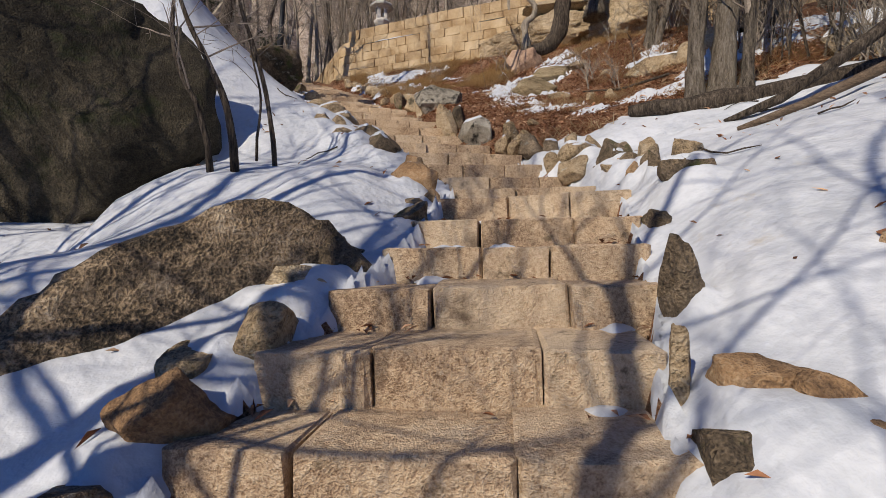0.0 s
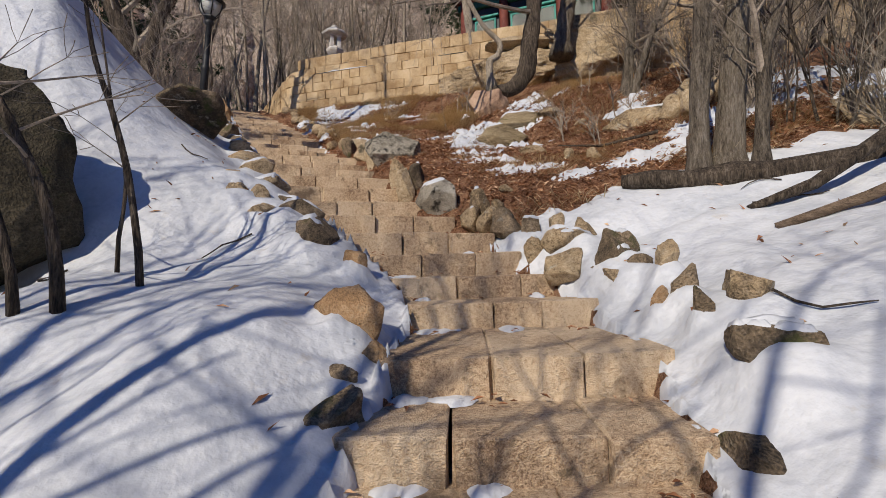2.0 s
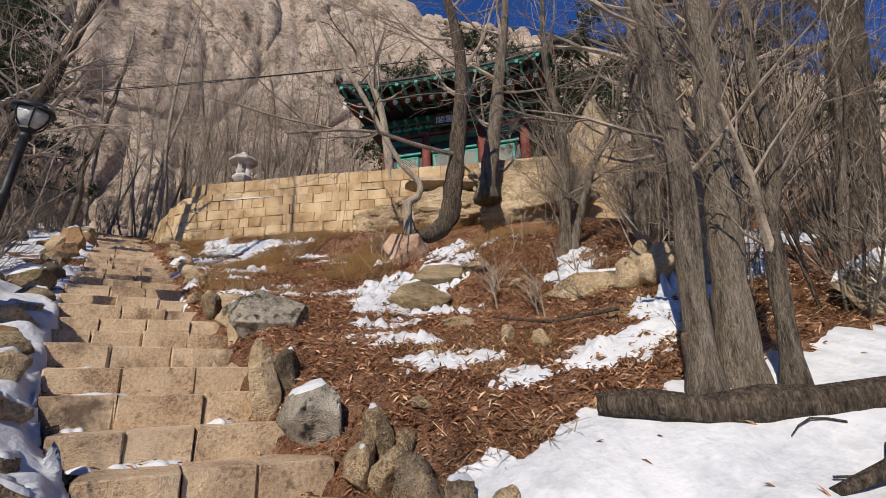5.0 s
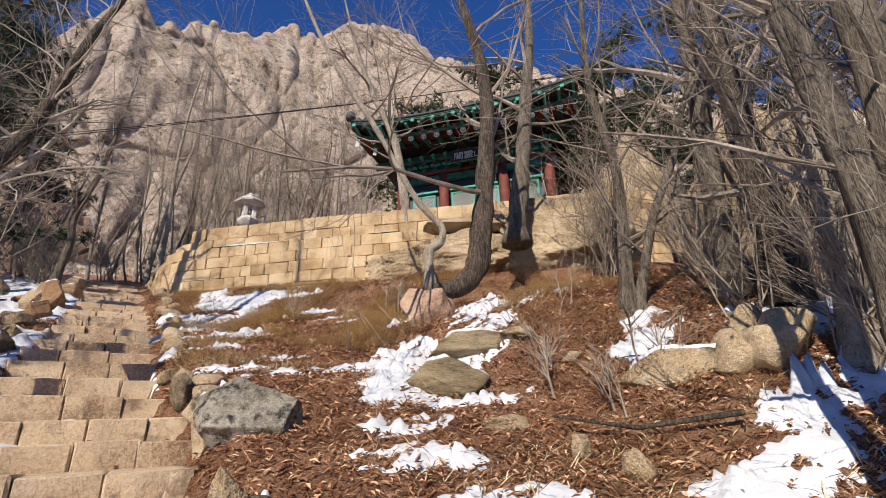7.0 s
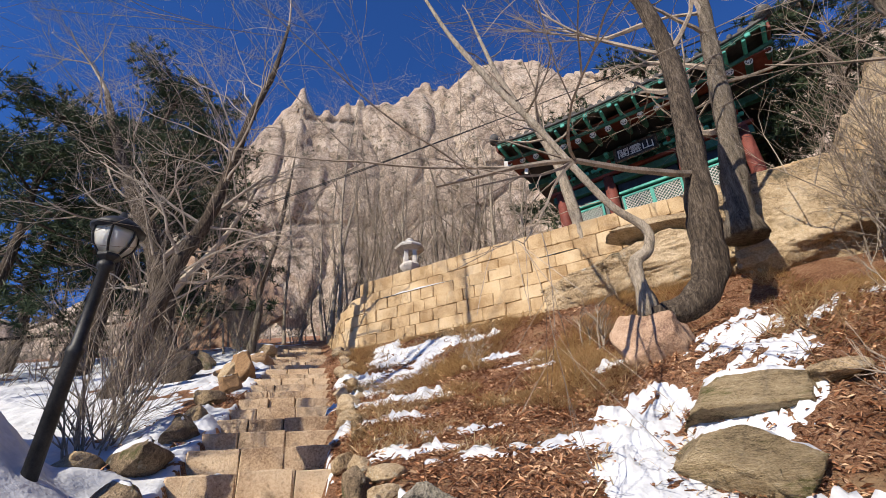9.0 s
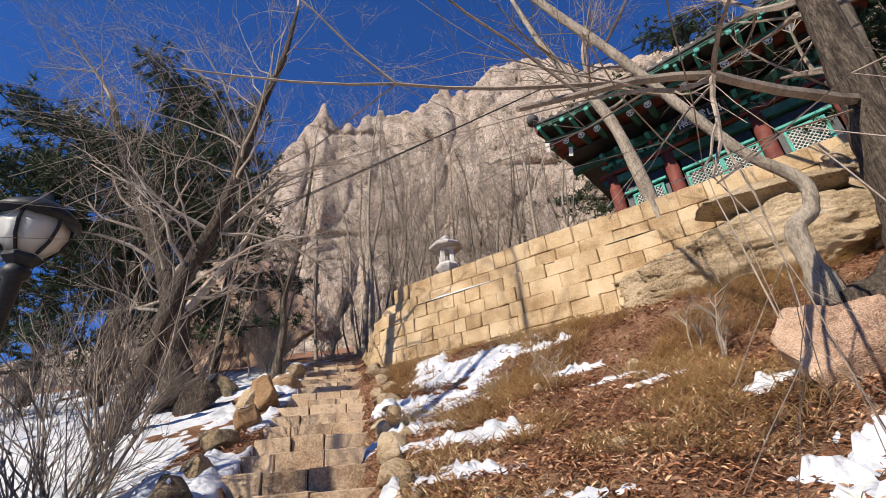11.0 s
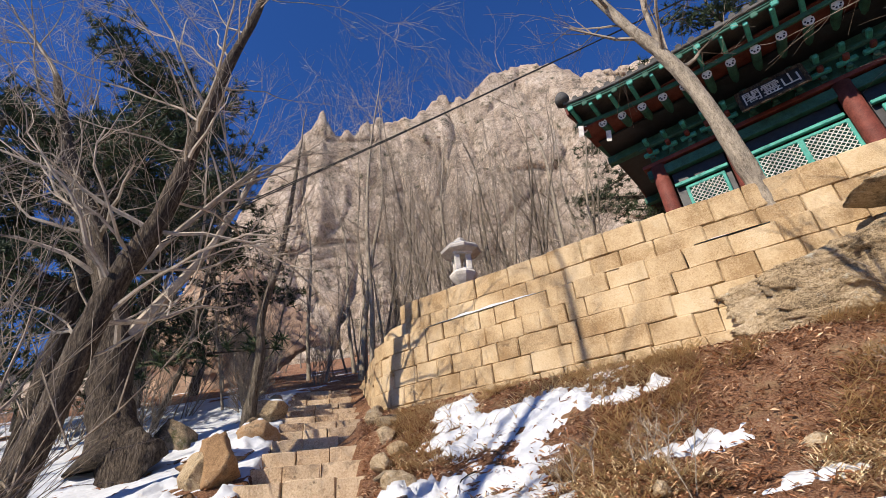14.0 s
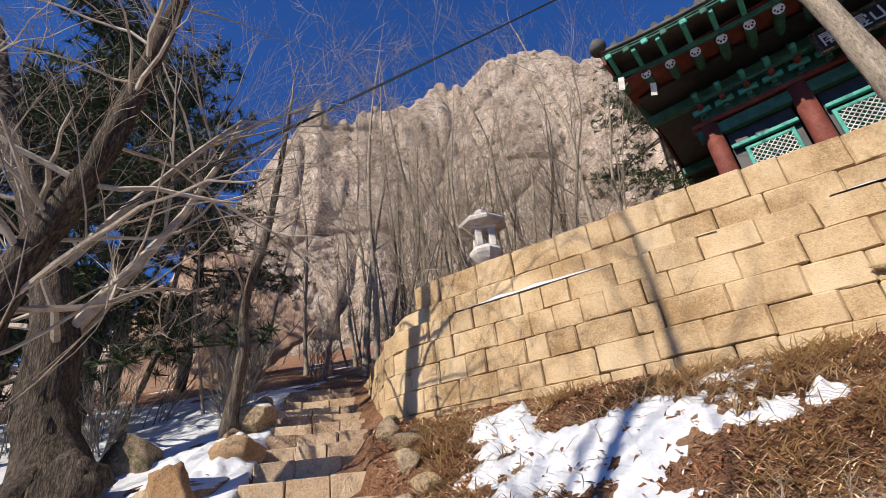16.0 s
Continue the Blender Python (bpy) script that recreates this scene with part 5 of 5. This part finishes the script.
def log(pts, radii, label, mat=None, seed=0, name="fallen_log"):
    v, f = [], []
    r = random.Random(seed)
    tube(v, f, pts, radii, 10)
    v = [Vector(p) + Vector((r.uniform(-1, 1), r.uniform(-1, 1), r.uniform(-1, 1))) * radii[0] * 0.14 for p in v]
    ob = link(name, v, f, mat or WOOD, None, "", True)
    return tagged(ob, label, "log" if name == "fallen_log" else "branch")


def on(x, y, up=0.0):
    return (x, y, gz(x, y) + up)


shrine()
signboard()
stone_lantern()
path_lamp()
log([on(2.3, 5.75, 0.06), on(2.55, 5.6, 0.1), on(2.8, 5.4, 0.08), on(3.1, 5.27, 0.11), on(3.4, 5.15, 0.08), on(3.9, 4.95, 0.1), on(4.4, 4.75, 0.07), on(5.0, 4.55, 0.1), on(5.6, 4.4, 0.08)], [0.07, 0.1, 0.09, 0.12, 0.1, 0.13, 0.11, 0.13, 0.12], "weathered dark brown log lying across the slope on snow", DARKBARK, 1)
log([on(2.85, 4.75, 0.12), on(3.3, 4.6, 0.2), on(3.95, 4.5, 0.42), on(4.6, 4.45, 0.7)], [0.03, 0.05, 0.06, 0.07], "broken dark branch propped over a log", DARKBARK, 2, name="fallen_branch")
log([on(2.7, 4.3, 0.1), on(3.2, 4.1, 0.16), on(3.8, 3.9, 0.25)], [0.03, 0.04, 0.05], "thin dark branch lying on deep snow", seed=3, name="fallen_branch")
# added stick standing in for a diagonal tree shadow on the slope
log([on(2.3, 7.6, 0.12), on(2.75, 7.2, 0.1), on(3.3, 6.8, 0.12)], [0.009, 0.016, 0.022], "thin dark branch added where a tree shadow crosses the leaf litter", DARKBARK, 4, "fallen_branch")
log([on(3.0, 5.55, 0.0), on(2.98, 5.57, 0.25), on(2.97, 5.58, 0.42)], [0.1, 0.08, 0.075], "broken-topped stump in front of a tree clump", seed=5)
tagged(part("tree_stump", rock_mesh(77, (0.34, 0.32, 0.36), 0, 5, 4, 0.12), DARKBARK, None, "", True), "round knobbly burl of bark at the foot of a tree", "tree burl").matrix_basis = pose(-6.05, 14.1, gz(-6.05, 14.1) + 0.2)
for k, (dz, dx) in enumerate(((0, 0), (0.35, 1.2))):
    v, f = [], []
    pts = []
    for i in range(25):
        t = i / 24
        pts.append((-30 + 60 * t + dx, 15.3 - 2.4 * t, 6.1 + 15 * t - 2.2 * math.sin(math.pi * t) + dz))
    tube(v, f, pts, [0.01] * 25, 5)
    tagged(link("power_cable", v, f, IRON), "thin black overhead cable crossing above the slope", "cable", "overhead cables")

rng = random.Random(91)
for k in range(16):
    x, y = ((rng.uniform(1.7, 3.6), rng.uniform(2.6, 5.4)), (rng.uniform(-2.6, -0.7), rng.uniform(3.4, 6.2)), (rng.uniform(0.8, 3.4), rng.uniform(6.6, 11.5)), (rng.uniform(-2.0, 1.5), rng.uniform(10.5, 13.5)))[(0, 0, 1, 2, 2, 3)[k % 6]]
    a, L = rng.uniform(0, 6.28), rng.uniform(0.12, 0.4)
    pts = []
    for q in range(5):
        px, py = x + math.cos(a + 0.15 * q) * L * (q / 2 - 1), y + math.sin(a + 0.15 * q) * L * (q / 2 - 1)
        pts.append((px, py, max(gz(px, py), float(snow_z(px, py))) + 0.008 + 0.02 * rng.random()))
    log(pts, [0.007, 0.006, 0.006, 0.005, 0.003], "thin broken twig lying on the slope", DARKBARK, 700 + k, "fallen_twig")

# snow lying along the wall's ledge
v, f = [], []
for a, b, w in ((1.0, 3.0, 0.16), (3.3, 4.0, 0.07), (4.9, 5.7, 0.09), (6.4, 8.6, 0.12)):
    n = 18
    base = len(v)
    for i in range(n + 1):
        t = i / n
        s = a + (b - a) * t
        env = math.sin(math.pi * t) ** 0.5 * w * (0.75 + 0.35 * noise.noise(Vector((s * 4, 1, 2))))
        for off, z in ((-0.02, 0.0), (0.05, 0.5), (0.14, 0.55), (0.24, 0.1)):
            p = WALL_A + WALL_U * s - WALL_N * (0.1 + off)
            v.append((p[0], p[1], 8.105 + max(env, 0.004) * z))
    for i in range(n):
        for k in range(3):
            q = base + i * 4 + k
            f.append((q, q + 4, q + 5, q + 1))
tagged(link("ledge_snow", v, f, SNOW, None, "", True), "thin strips of snow along the wall's ledge", "snow", kind="stuff")

# ---- cliff ----


def cliff():
    az = np.array([-75, -60, -50, -42, -40, -38.3, -33.5, -29.5, -27, -25, -22, -20, -13, -8.8, -4, 0, 4.1, 9, 13.2, 20, 30, 45, 70])
    el = np.array([10, 12, 15, 21, 26, 29, 36.5, 41, 43.8, 41.5, 41.6, 43, 43.3, 45, 44.6, 46.4, 46.6, 46, 43.5, 42.5, 40, 34, 22])
    nu, nv, R = 520, 190, 190.0
    U = np.linspace(-75, 70, nu)
    E = np.interp(U, az, el) + 0.9 * np.array([abs(noise.noise(Vector((u * 0.45, 3, 1)))) for u in U]) + 0.35 * np.array([noise.cell(Vector((u * 0.8 + noise.noise(Vector((u, 1, 1))), 5, 1))) for u in U])
    v, f = [], []
    for j in range(nv):
        t = j / (nv - 1)
        for i in range(nu):
            e = -2 + (E[i] + 2) * t
            a = radians(U[i])
            w = noise.noise(Vector((U[i] * 0.09, e * 0.09, 7))) * 3.0
            p = Vector((U[i] * 0.1 + w * 0.16 + e * 0.03, e * 0.1 + w * 0.14, 0.3))
            c1 = noise.voronoi(p)[0]
            crag = (0.6 - c1[0]) * 17 - 4 * math.exp(-((c1[1] - c1[0]) / 0.06) ** 2)
            p2 = Vector((U[i] * 0.27 + w * 0.5 + e * 0.09, e * 0.23 + w * 0.3, 4.3))
            c2 = noise.voronoi(p2)[0]
            crag += (0.5 - c2[0]) * 5.5 - 2.2 * math.exp(-((c2[1] - c2[0]) / 0.05) ** 2)
            crag += noise.noise(p * 3.1) * 2.2 + noise.noise(Vector((U[i] * 0.9, e * 0.5, 2))) * 0.9 + noise.noise(Vector((U[i] * 2.4, e * 1.7, 2))) * 0.35
            ledge = e * 0.23 + U[i] * 0.03 + noise.noise(p * 1.9) * 1.6
            crag += 2.6 * (ledge - math.floor(ledge)) * (0.5 + noise.noise(p * 2.3 + Vector((4, 4, 4))))
            r = R * (1 + 0.32 * t * t) - crag * (1 - 0.3 * t)
            if j == nv - 1:
                r += 14
            v.append((r * math.sin(a), 6 + r * math.cos(a), 4.5 + r * math.tan(radians(e))))
    for j in range(nv - 1):
        for i in range(nu - 1):
            q = j * nu + i
            f.append((q, q + 1, q + nu + 1, q + nu))
    ob = link("cliff", v, f, CLIFFROCK, None, "", True)
    # scrub rooted on the ledges
    g = random.Random(88)
    sv, sf = [], []
    for _ in range(420):
        i, j = g.randrange(40, nu - 40), int(nv * g.choice((g.uniform(0.05, 0.5), g.uniform(0.3, 0.97))))
        c = Vector(v[j * nu + i])
        if noise.noise(c * 0.035 + Vector((9, 2, 4))) < 0.0:
            continue
        big = g.uniform(1.0, 2.8)
        for _ in range(70):
            o = c + Vector((g.gauss(0, big), -g.uniform(0, 1.5), g.gauss(0.4, 0.55) * big))
            d1, d2 = (Vector((g.gauss(0, 1), g.gauss(0, 1), g.gauss(0, 1))) * 0.34 for _ in range(2))
            b = len(sv)
            sv += [o, o + d1, o + d2]
            sf.append((b, b + 1, b + 2))
    tagged(link("cliff_scrub", sv, sf, NEEDLE), "dark green scrub growing on the cliff ledges", "shrubs", kind="stuff")
    return tagged(ob, "towering pale pinkish-tan granite cliff above the wood", "cliff", kind="structure")


cliff()

# ---- wood behind ----


def plain_tree(seed, high, r, bark, limbs, limb_len, depth=3, lean=0.25, from_=0.25, kids=4):
    g = random.Random(seed)
    path = [Vector((0, 0, 0))]
    dx, dy = g.uniform(-lean, lean), g.uniform(-lean, lean)
    for k in range(5):
        path.append(path[-1] + Vector((dx + g.uniform(-0.2, 0.2), dy + g.uniform(-0.2, 0.2), high / 5)))
    return tree("tree", (0, 0, -300), path, [r * (1 - 0.16 * k) for k in range(6)], "bare slender tree in the hillside wood", seed, bark, limbs=limbs, limb_len=limb_len, depth=depth, sides=7, from_=from_, kids=kids, group="bare wood on the hillside", up=0.35, spread_a=0.6)


def bush(seed, stems, high, bark):
    g = random.Random(seed)
    thing = new("shrub")
    cv, cf = [], []
    for k in range(stems):
        a = g.uniform(0, 6.28)
        d = Vector((math.cos(a) * g.uniform(0.1, 0.6), math.sin(a) * g.uniform(0.1, 0.6), 1))
        v, f = [], []
        r = g.uniform(0.008, 0.018)
        pts = grow(g, v, f, Vector((g.uniform(-0.15, 0.15), g.uniform(-0.15, 0.15), -0.1)), d, r, high * g.uniform(0.6, 1.1), 0, 0.3, 0, 5, 0, 0.6, 0.3, 0.2, segments=6)
        link("stem", v, f, bark, thing)
        for q in range(6):
            p = pts[g.randrange(2, len(pts))]
            grow(g, cv, cf, p, d + Vector((g.gauss(0, 0.7), g.gauss(0, 0.7), g.gauss(0.2, 0.4))), r * 0.55, high * g.uniform(0.25, 0.5), 1, 0.3, 0, 4, 5, 0.6, 0.3, 0.2)
    link("crown", cv, cf, bark, thing, "thin bare side twigs")
    return tagged(thing, "bare twiggy shrub on the slope", "shrub", "bare shrubs")


def pine(seed, high, r):
    g = random.Random(seed)
    thing = new("pine_tree")
    v, f = [], []
    pts = [(0.25 * noise.noise(Vector((k * 0.7, seed, 1))), 0.25 * noise.noise(Vector((k * 0.7, seed, 5))), high * k / 7 - 0.2) for k in range(8)]
    tube(v, f, pts, [r * (1 - 0.12 * k) for k in range(8)], 9)
    nv_, nf = [], []
    for k in range(34):
        t = g.uniform(0.25, 1.0)
        a = g.uniform(0, 6.28)
        p = Vector(pts[min(7, int(t * 7))]) + Vector((0, 0, g.uniform(-0.4, 0.4)))
        L = (1.25 - t) * high * 0.34 + 0.5
        d = Vector((math.cos(a), math.sin(a), g.uniform(-0.05, 0.35)))
        q = [p + d * L * s + Vector((0, 0, -0.12 * s * s * L)) for s in (0, 0.35, 0.7, 1)]
        tube(v, f, q, [0.045, 0.035, 0.022, 0.008], 5)
        for c in range(int(11 + L * 9)):
            s = g.uniform(0.25, 1.0)
            o = p + d * L * s + Vector((g.gauss(0, 0.22), g.gauss(0, 0.22), g.gauss(0, 0.12) - 0.12 * s * s * L))
            for m in range(17):
                w = Vector((g.gauss(0, 1), g.gauss(0, 1), g.gauss(0.4, 0.8))).normalized()
                side_ = w.cross(Vector((g.gauss(0, 1), g.gauss(0, 1), g.gauss(0, 1)))).normalized() * 0.018
                b = len(nv_)
                e = o + w * g.uniform(0.14, 0.28)
                nv_ += [o - side_, o + side_, e]
                nf.append((b, b + 1, b + 2))
    link("trunk", v, f, DARKBARK, thing, "reddish-brown scaly trunk with limbs", True)
    ob = link("foliage", nv_, nf, NEEDLE, thing, "dark green needle tufts")
    ob["kind"] = "stuff"
    return tagged(thing, "dark green pine with an open crown", "pine tree", "pines round the shrine")


def place(protos, spots, seed, lo=0.8, hi=1.25, sink=0.1):
    """Copies of the prototypes, which themselves take the first spots."""
    g = random.Random(seed)
    for k, (x, y) in enumerate(spots):
        s = g.uniform(lo, hi)
        m = pose(x, y, gz(x, y) - sink, g.uniform(-5, 5), g.uniform(-5, 5), g.uniform(0, 360))
        if k < len(protos):
            protos[k].scale = (s, s, s)
            protos[k].matrix_basis = m @ Matrix.Diagonal((s, s, s, 1))
        else:
            src = protos[g.randrange(len(protos))]
            ob = copy_thing(src, m)
            ob.matrix_basis = m @ Matrix.Diagonal((s, s, s, 1))


def clear(x, y):
    """Free of the flight, the walk, the terrace front and the shrine."""
    if abs(float(side(x, y))) < 1.3 and y < 20:
        return False
    wu = (x - WALL_A[0]) * WALL_U[0] + (y - WALL_A[1]) * WALL_U[1]
    wb = -((x - WALL_A[0]) * WALL_N[0] + (y - WALL_A[1]) * WALL_N[1])
    if -0.6 < wu < 9 and -2.5 < wb < 1.2:
        return False
    return not (4.0 < wu < 14.5 and 0 < wb < 8.5)


g = random.Random(42)
spots = []
ZONES = [(-14, -6.8, 16.5, 32, 18), (-6, 1.5, 19.2, 27, 56), (-8, 2.2, 27, 40, 44), (-30, -10, 22, 60, 8), (-6, 20, 34, 70, 8), (5.2, 12, 6.2, 10.5, 8), (8, 22, 10, 26, 14), (5.5, 14, 19, 30, 12), (-20, -11, 6, 16, 6), (4.8, 12, 1, 6, 5)]
for x0, x1, y0, y1, n in ZONES:
    k = 0
    while k < n:
        x, y = g.uniform(x0, x1), g.uniform(y0, y1)
        if clear(x, y):
            spots.append((x, y))
            k += 1
g.shuffle(spots)
protos = [plain_tree(201, 6.5, 0.05, BARK, 13, 1.5), plain_tree(202, 8.0, 0.065, BARK, 14, 1.7), plain_tree(203, 5.5, 0.038, PALEBARK, 12, 1.3), plain_tree(204, 7.0, 0.055, BARK, 13, 1.6), plain_tree(205, 9.0, 0.075, PALEBARK, 14, 1.8), plain_tree(206, 4.5, 0.03, PALEBARK, 12, 1.2)]
place(protos, spots, 9)
spots = []
for x0, x1, y0, y1, n in [(-9, -6.9, 15.5, 20, 8), (-7.5, -1.0, 20.0, 27, 40), (4.3, 8, 6.5, 11.5, 15), (-4.8, -3.8, 9.4, 11.5, 3), (-13, -8.6, 10, 20, 9), (4, 8, 2.5, 6, 6), (-4, 2, 18.6, 22, 12), (-9, -3.5, 4.5, 8, 4), (4.4, 5.4, 11, 12.6, 2), (-6.6, -4.9, 17, 19.5, 2)]:
    k = 0
    while k < n:
        x, y = g.uniform(x0, x1), g.uniform(y0, y1)
        wb = -((x - WALL_A[0]) * WALL_N[0] + (y - WALL_A[1]) * WALL_N[1])
        if abs(float(side(x, y))) > 1.3:
            spots.append((x, y))
            k += 1
place([bush(301, 9, 1.5, TWIG), bush(302, 7, 2.1, TWIG), bush(303, 12, 1.1, PALEBARK)], spots, 10)
place([pine(401, 9.5, 0.17), pine(402, 11.0, 0.2)], [(-11.4, 14.4), (-10.6, 18.0), (-13.2, 16.6), (-12.5, 20.5), (-13.5, 24), (-15, 20), (6.0, 24.5), (8.4, 23), (4.2, 26), (10.5, 20), (10.2, 16.5), (-12.4, 17.6), (-9.6, 15.4), (8.6, 18.2), (11.6, 14.6), (7.6, 21.0), (12.4, 18.0), (5.4, 22.6), (14.0, 13.0)], 11, 0.85, 1.15, 0.1)


spots = []
for x0, x1, y0, y1, n in [(4.6, 8.5, 4.8, 7.6, 7), (3.9, 5.2, 5.4, 6.6, 2)]:
    for _ in range(n):
        spots.append((g.uniform(x0, x1), g.uniform(y0, y1)))
place([bush(321, 5, 2.0, BARK), bush(322, 4, 2.6, DARKBARK)], spots, 13, 0.8, 1.3, 0.05)
spots = []
for x0, x1, y0, y1, n in [(-0.8, 2.6, 12.0, 13.7, 6), (2.6, 4.4, 7.0, 10.0, 4)]:
    for _ in range(n):
        spots.append((g.uniform(x0, x1), g.uniform(y0, y1)))
place([bush(311, 3, 0.6, TWIG), bush(312, 2, 0.8, PALEBARK)], spots, 12, 0.6, 1.1, 0.02)

# ---- leaves, grass and twigs on the ground ----
def flakes(name, n, zone, size, mat, label, seed, bare_only=True, lift=0.006):
    """Curled dry leaves: two folded quads each."""
    r = np.random.RandomState(seed)
    x, y = r.uniform(zone[0], zone[1], n), r.uniform(zone[2], zone[3], n)
    er, el, _ = edges(x, y)
    ok = np.maximum(er, el) > 0.02
    if bare_only:
        ok &= snow_depth(x, y) < 0.02
    wn_ = (x - WALL_A[0]) * WALL_N[0] + (y - WALL_A[1]) * WALL_N[1]
    ok &= wn_ > 0.05
    x, y = x[ok], y[ok]
    n = len(x)
    z = height(x, y) + lift + r.uniform(0, 0.03, n)
    if not bare_only:
        z = np.maximum(z, snow_z(x, y) + lift)
    a = r.uniform(0, 6.28, n)
    L, Wd = r.uniform(*size, n), r.uniform(0.3, 0.6, n)
    c = np.stack([x, y, z], -1)
    tilt = r.normal(0, 0.45, (n, 2))
    d = np.stack([np.cos(a), np.sin(a), tilt[:, 0]], -1) * L[:, None]
    w = np.stack([-np.sin(a), np.cos(a), tilt[:, 1]], -1) * (L * Wd)[:, None]
    up = np.zeros((n, 3))
    up[:, 2] = L * r.uniform(0.05, 0.4, n)
    v = np.stack([c - d, c + w * 0.5 + up, c + d, c - w * 0.5 + up], 1).reshape(-1, 3)
    i = np.arange(n)[:, None] * 4
    f = np.concatenate([i + [0, 1, 2], i + [0, 2, 3]], 0)
    return tagged(link(name, v.tolist(), f.tolist(), mat), label, "leaves", kind="stuff")


flakes("fallen_leaves", 42000, (-1.5, 5.5, 5.2, 10.5), (0.016, 0.042), LEAF, "curled rust-brown dead leaves covering the slope", 1)
flakes("fallen_leaves", 42000, (-4.0, 4.5, 10.0, 15.6), (0.016, 0.04), LEAF, "dead leaves and needles below the terrace wall", 2)
flakes("fallen_leaves", 900, (-6.5, 6.0, -0.5, 15), (0.02, 0.05), LEAF, "scattered brown leaves lying on snow", 3, False)


def grass(n, zone, seed, label, flat=0.6):
    r = np.random.RandomState(seed)
    x, y = r.uniform(zone[0], zone[1], n), r.uniform(zone[2], zone[3], n)
    tuft = bumps(x, y, 0.5, 31)
    wn_ = (x - WALL_A[0]) * WALL_N[0] + (y - WALL_A[1]) * WALL_N[1]
    ok = (tuft > 0.0) & (snow_depth(x, y) < 0.05) & (np.abs(side(x, y)) > 0.95) & (wn_ > 0.08)
    x, y = x[ok], y[ok]
    n = len(x)
    z = height(x, y)
    a = r.uniform(0, 6.28, n)
    L = r.uniform(0.08, 0.28, n)
    up = r.uniform(0.02, 0.5, n) * L
    base = np.stack([x, y, z - 0.01], -1)
    d = np.stack([np.cos(a) * L, np.sin(a) * L - 0.3 * L, up], -1)
    w = np.stack([-np.sin(a), np.cos(a), np.zeros(n)], -1) * 0.0045
    mid = base + d * 0.5 + np.stack([np.zeros(n), np.zeros(n), up * 0.25], -1)
    v = np.stack([base - w, base + w, mid - w * 0.8, mid + w * 0.8, base + d], 1).reshape(-1, 3)
    i = np.arange(n)[:, None] * 5
    f = [tuple(q) for q in (i + [0, 1, 3, 2]).tolist()] + [tuple(q) for q in (i + [2, 3, 4]).tolist()]
    return tagged(link("dry_grass", v.tolist(), f, GRASS), label, "dry grass", kind="stuff")


grass(110000, (-2.8, 4.4, 9.5, 15.4), 5, "withered straw-coloured grass below the wall")
grass(12000, (0.8, 5.0, 5.6, 9.5), 6, "withered straw-coloured grass on the leafy slope")


# ---- snow and leaves on the treads ----
def treads():
    g = random.Random(77)
    v, f, lv, lf = [], [], [], []
    rows = []
    for i in range(1, TOP + 1):
        a, b = FLIGHT[i - 1], FLIGHT[i]
        n = max(1, round((b[0] - a[0]) / 0.198))
        rows += [a + (b - a) * k / n for k in range(1, n + 1)]
    for (z, rx, ry, lx, ly), (z2, rx2, ry2, lx2, ly2) in zip(rows, rows[1:]):
        for k in range(g.choice((1, 2, 3)) if z < 3 else g.choice((0, 1, 1))):
            t0 = g.choice((g.uniform(0, 0.12), g.uniform(0.7, 0.82), g.uniform(0, 0.82)))
            ln = min(g.uniform(0.07, 0.3), 0.94 - t0)
            base, n = len(v), 12
            for q in range(n + 1):
                t = t0 + ln * q / n
                env = math.sin(math.pi * q / n) ** 0.6 * (0.7 + 0.5 * noise.noise(Vector((t * 22, z * 9, k))))
                bx, by = lx2 + (rx2 - lx2) * t, ly2 + (ry2 - ly2) * t
                fx, fy = lx + (rx - lx) * t, ly + (ry - ly) * t
                dx, dy = fx - bx, fy - by
                for off, up in ((-0.03, 0.9), (0.12, 1.0), (0.26, 0.6), (0.36, -0.25)):
                    o = off * max(env, 0.02)
                    v.append((bx + dx * o, by + dy * o, z - 0.006 + 0.04 * max(env, 0) * up))
            for q in range(n):
                for m in range(3):
                    w = base + q * 4 + m
                    f.append((w, w + 4, w + 5, w + 1))
        for k in range(14 if z < 3.2 else 5):
            t = g.choice((g.uniform(0.0, 0.16), g.uniform(0.8, 1.03), g.uniform(0, 1)))
            o = g.uniform(0.0, 0.35)
            c = Vector((lx2 + (rx2 - lx2) * t + (lx - lx2) * o, ly2 + (ry2 - ly2) * t + (ly - ly2) * o, z + g.uniform(0.004, 0.03)))
            a, L = g.uniform(0, 6.28), g.uniform(0.016, 0.04)
            d, w = Vector((math.cos(a), math.sin(a), g.uniform(-0.4, 0.4))) * L, Vector((-math.sin(a), math.cos(a), g.uniform(-0.3, 0.3))) * L * 0.35
            b = len(lv)
            lv += [c - d, c + w + Vector((0, 0, L * 0.3)), c + d, c - w + Vector((0, 0, L * 0.3))]
            lf += [(b, b + 1, b + 2), (b, b + 2, b + 3)]
    tagged(link("step_snow", v, f, SNOW, None, "", True), "leftover strips of snow along the backs of the steps", "snow", kind="stuff")
    tagged(link("step_leaves", lv, lf, LEAF), "dead brown leaves caught on the steps", "leaves", kind="stuff")


treads()
stairs()
retaining_wall()
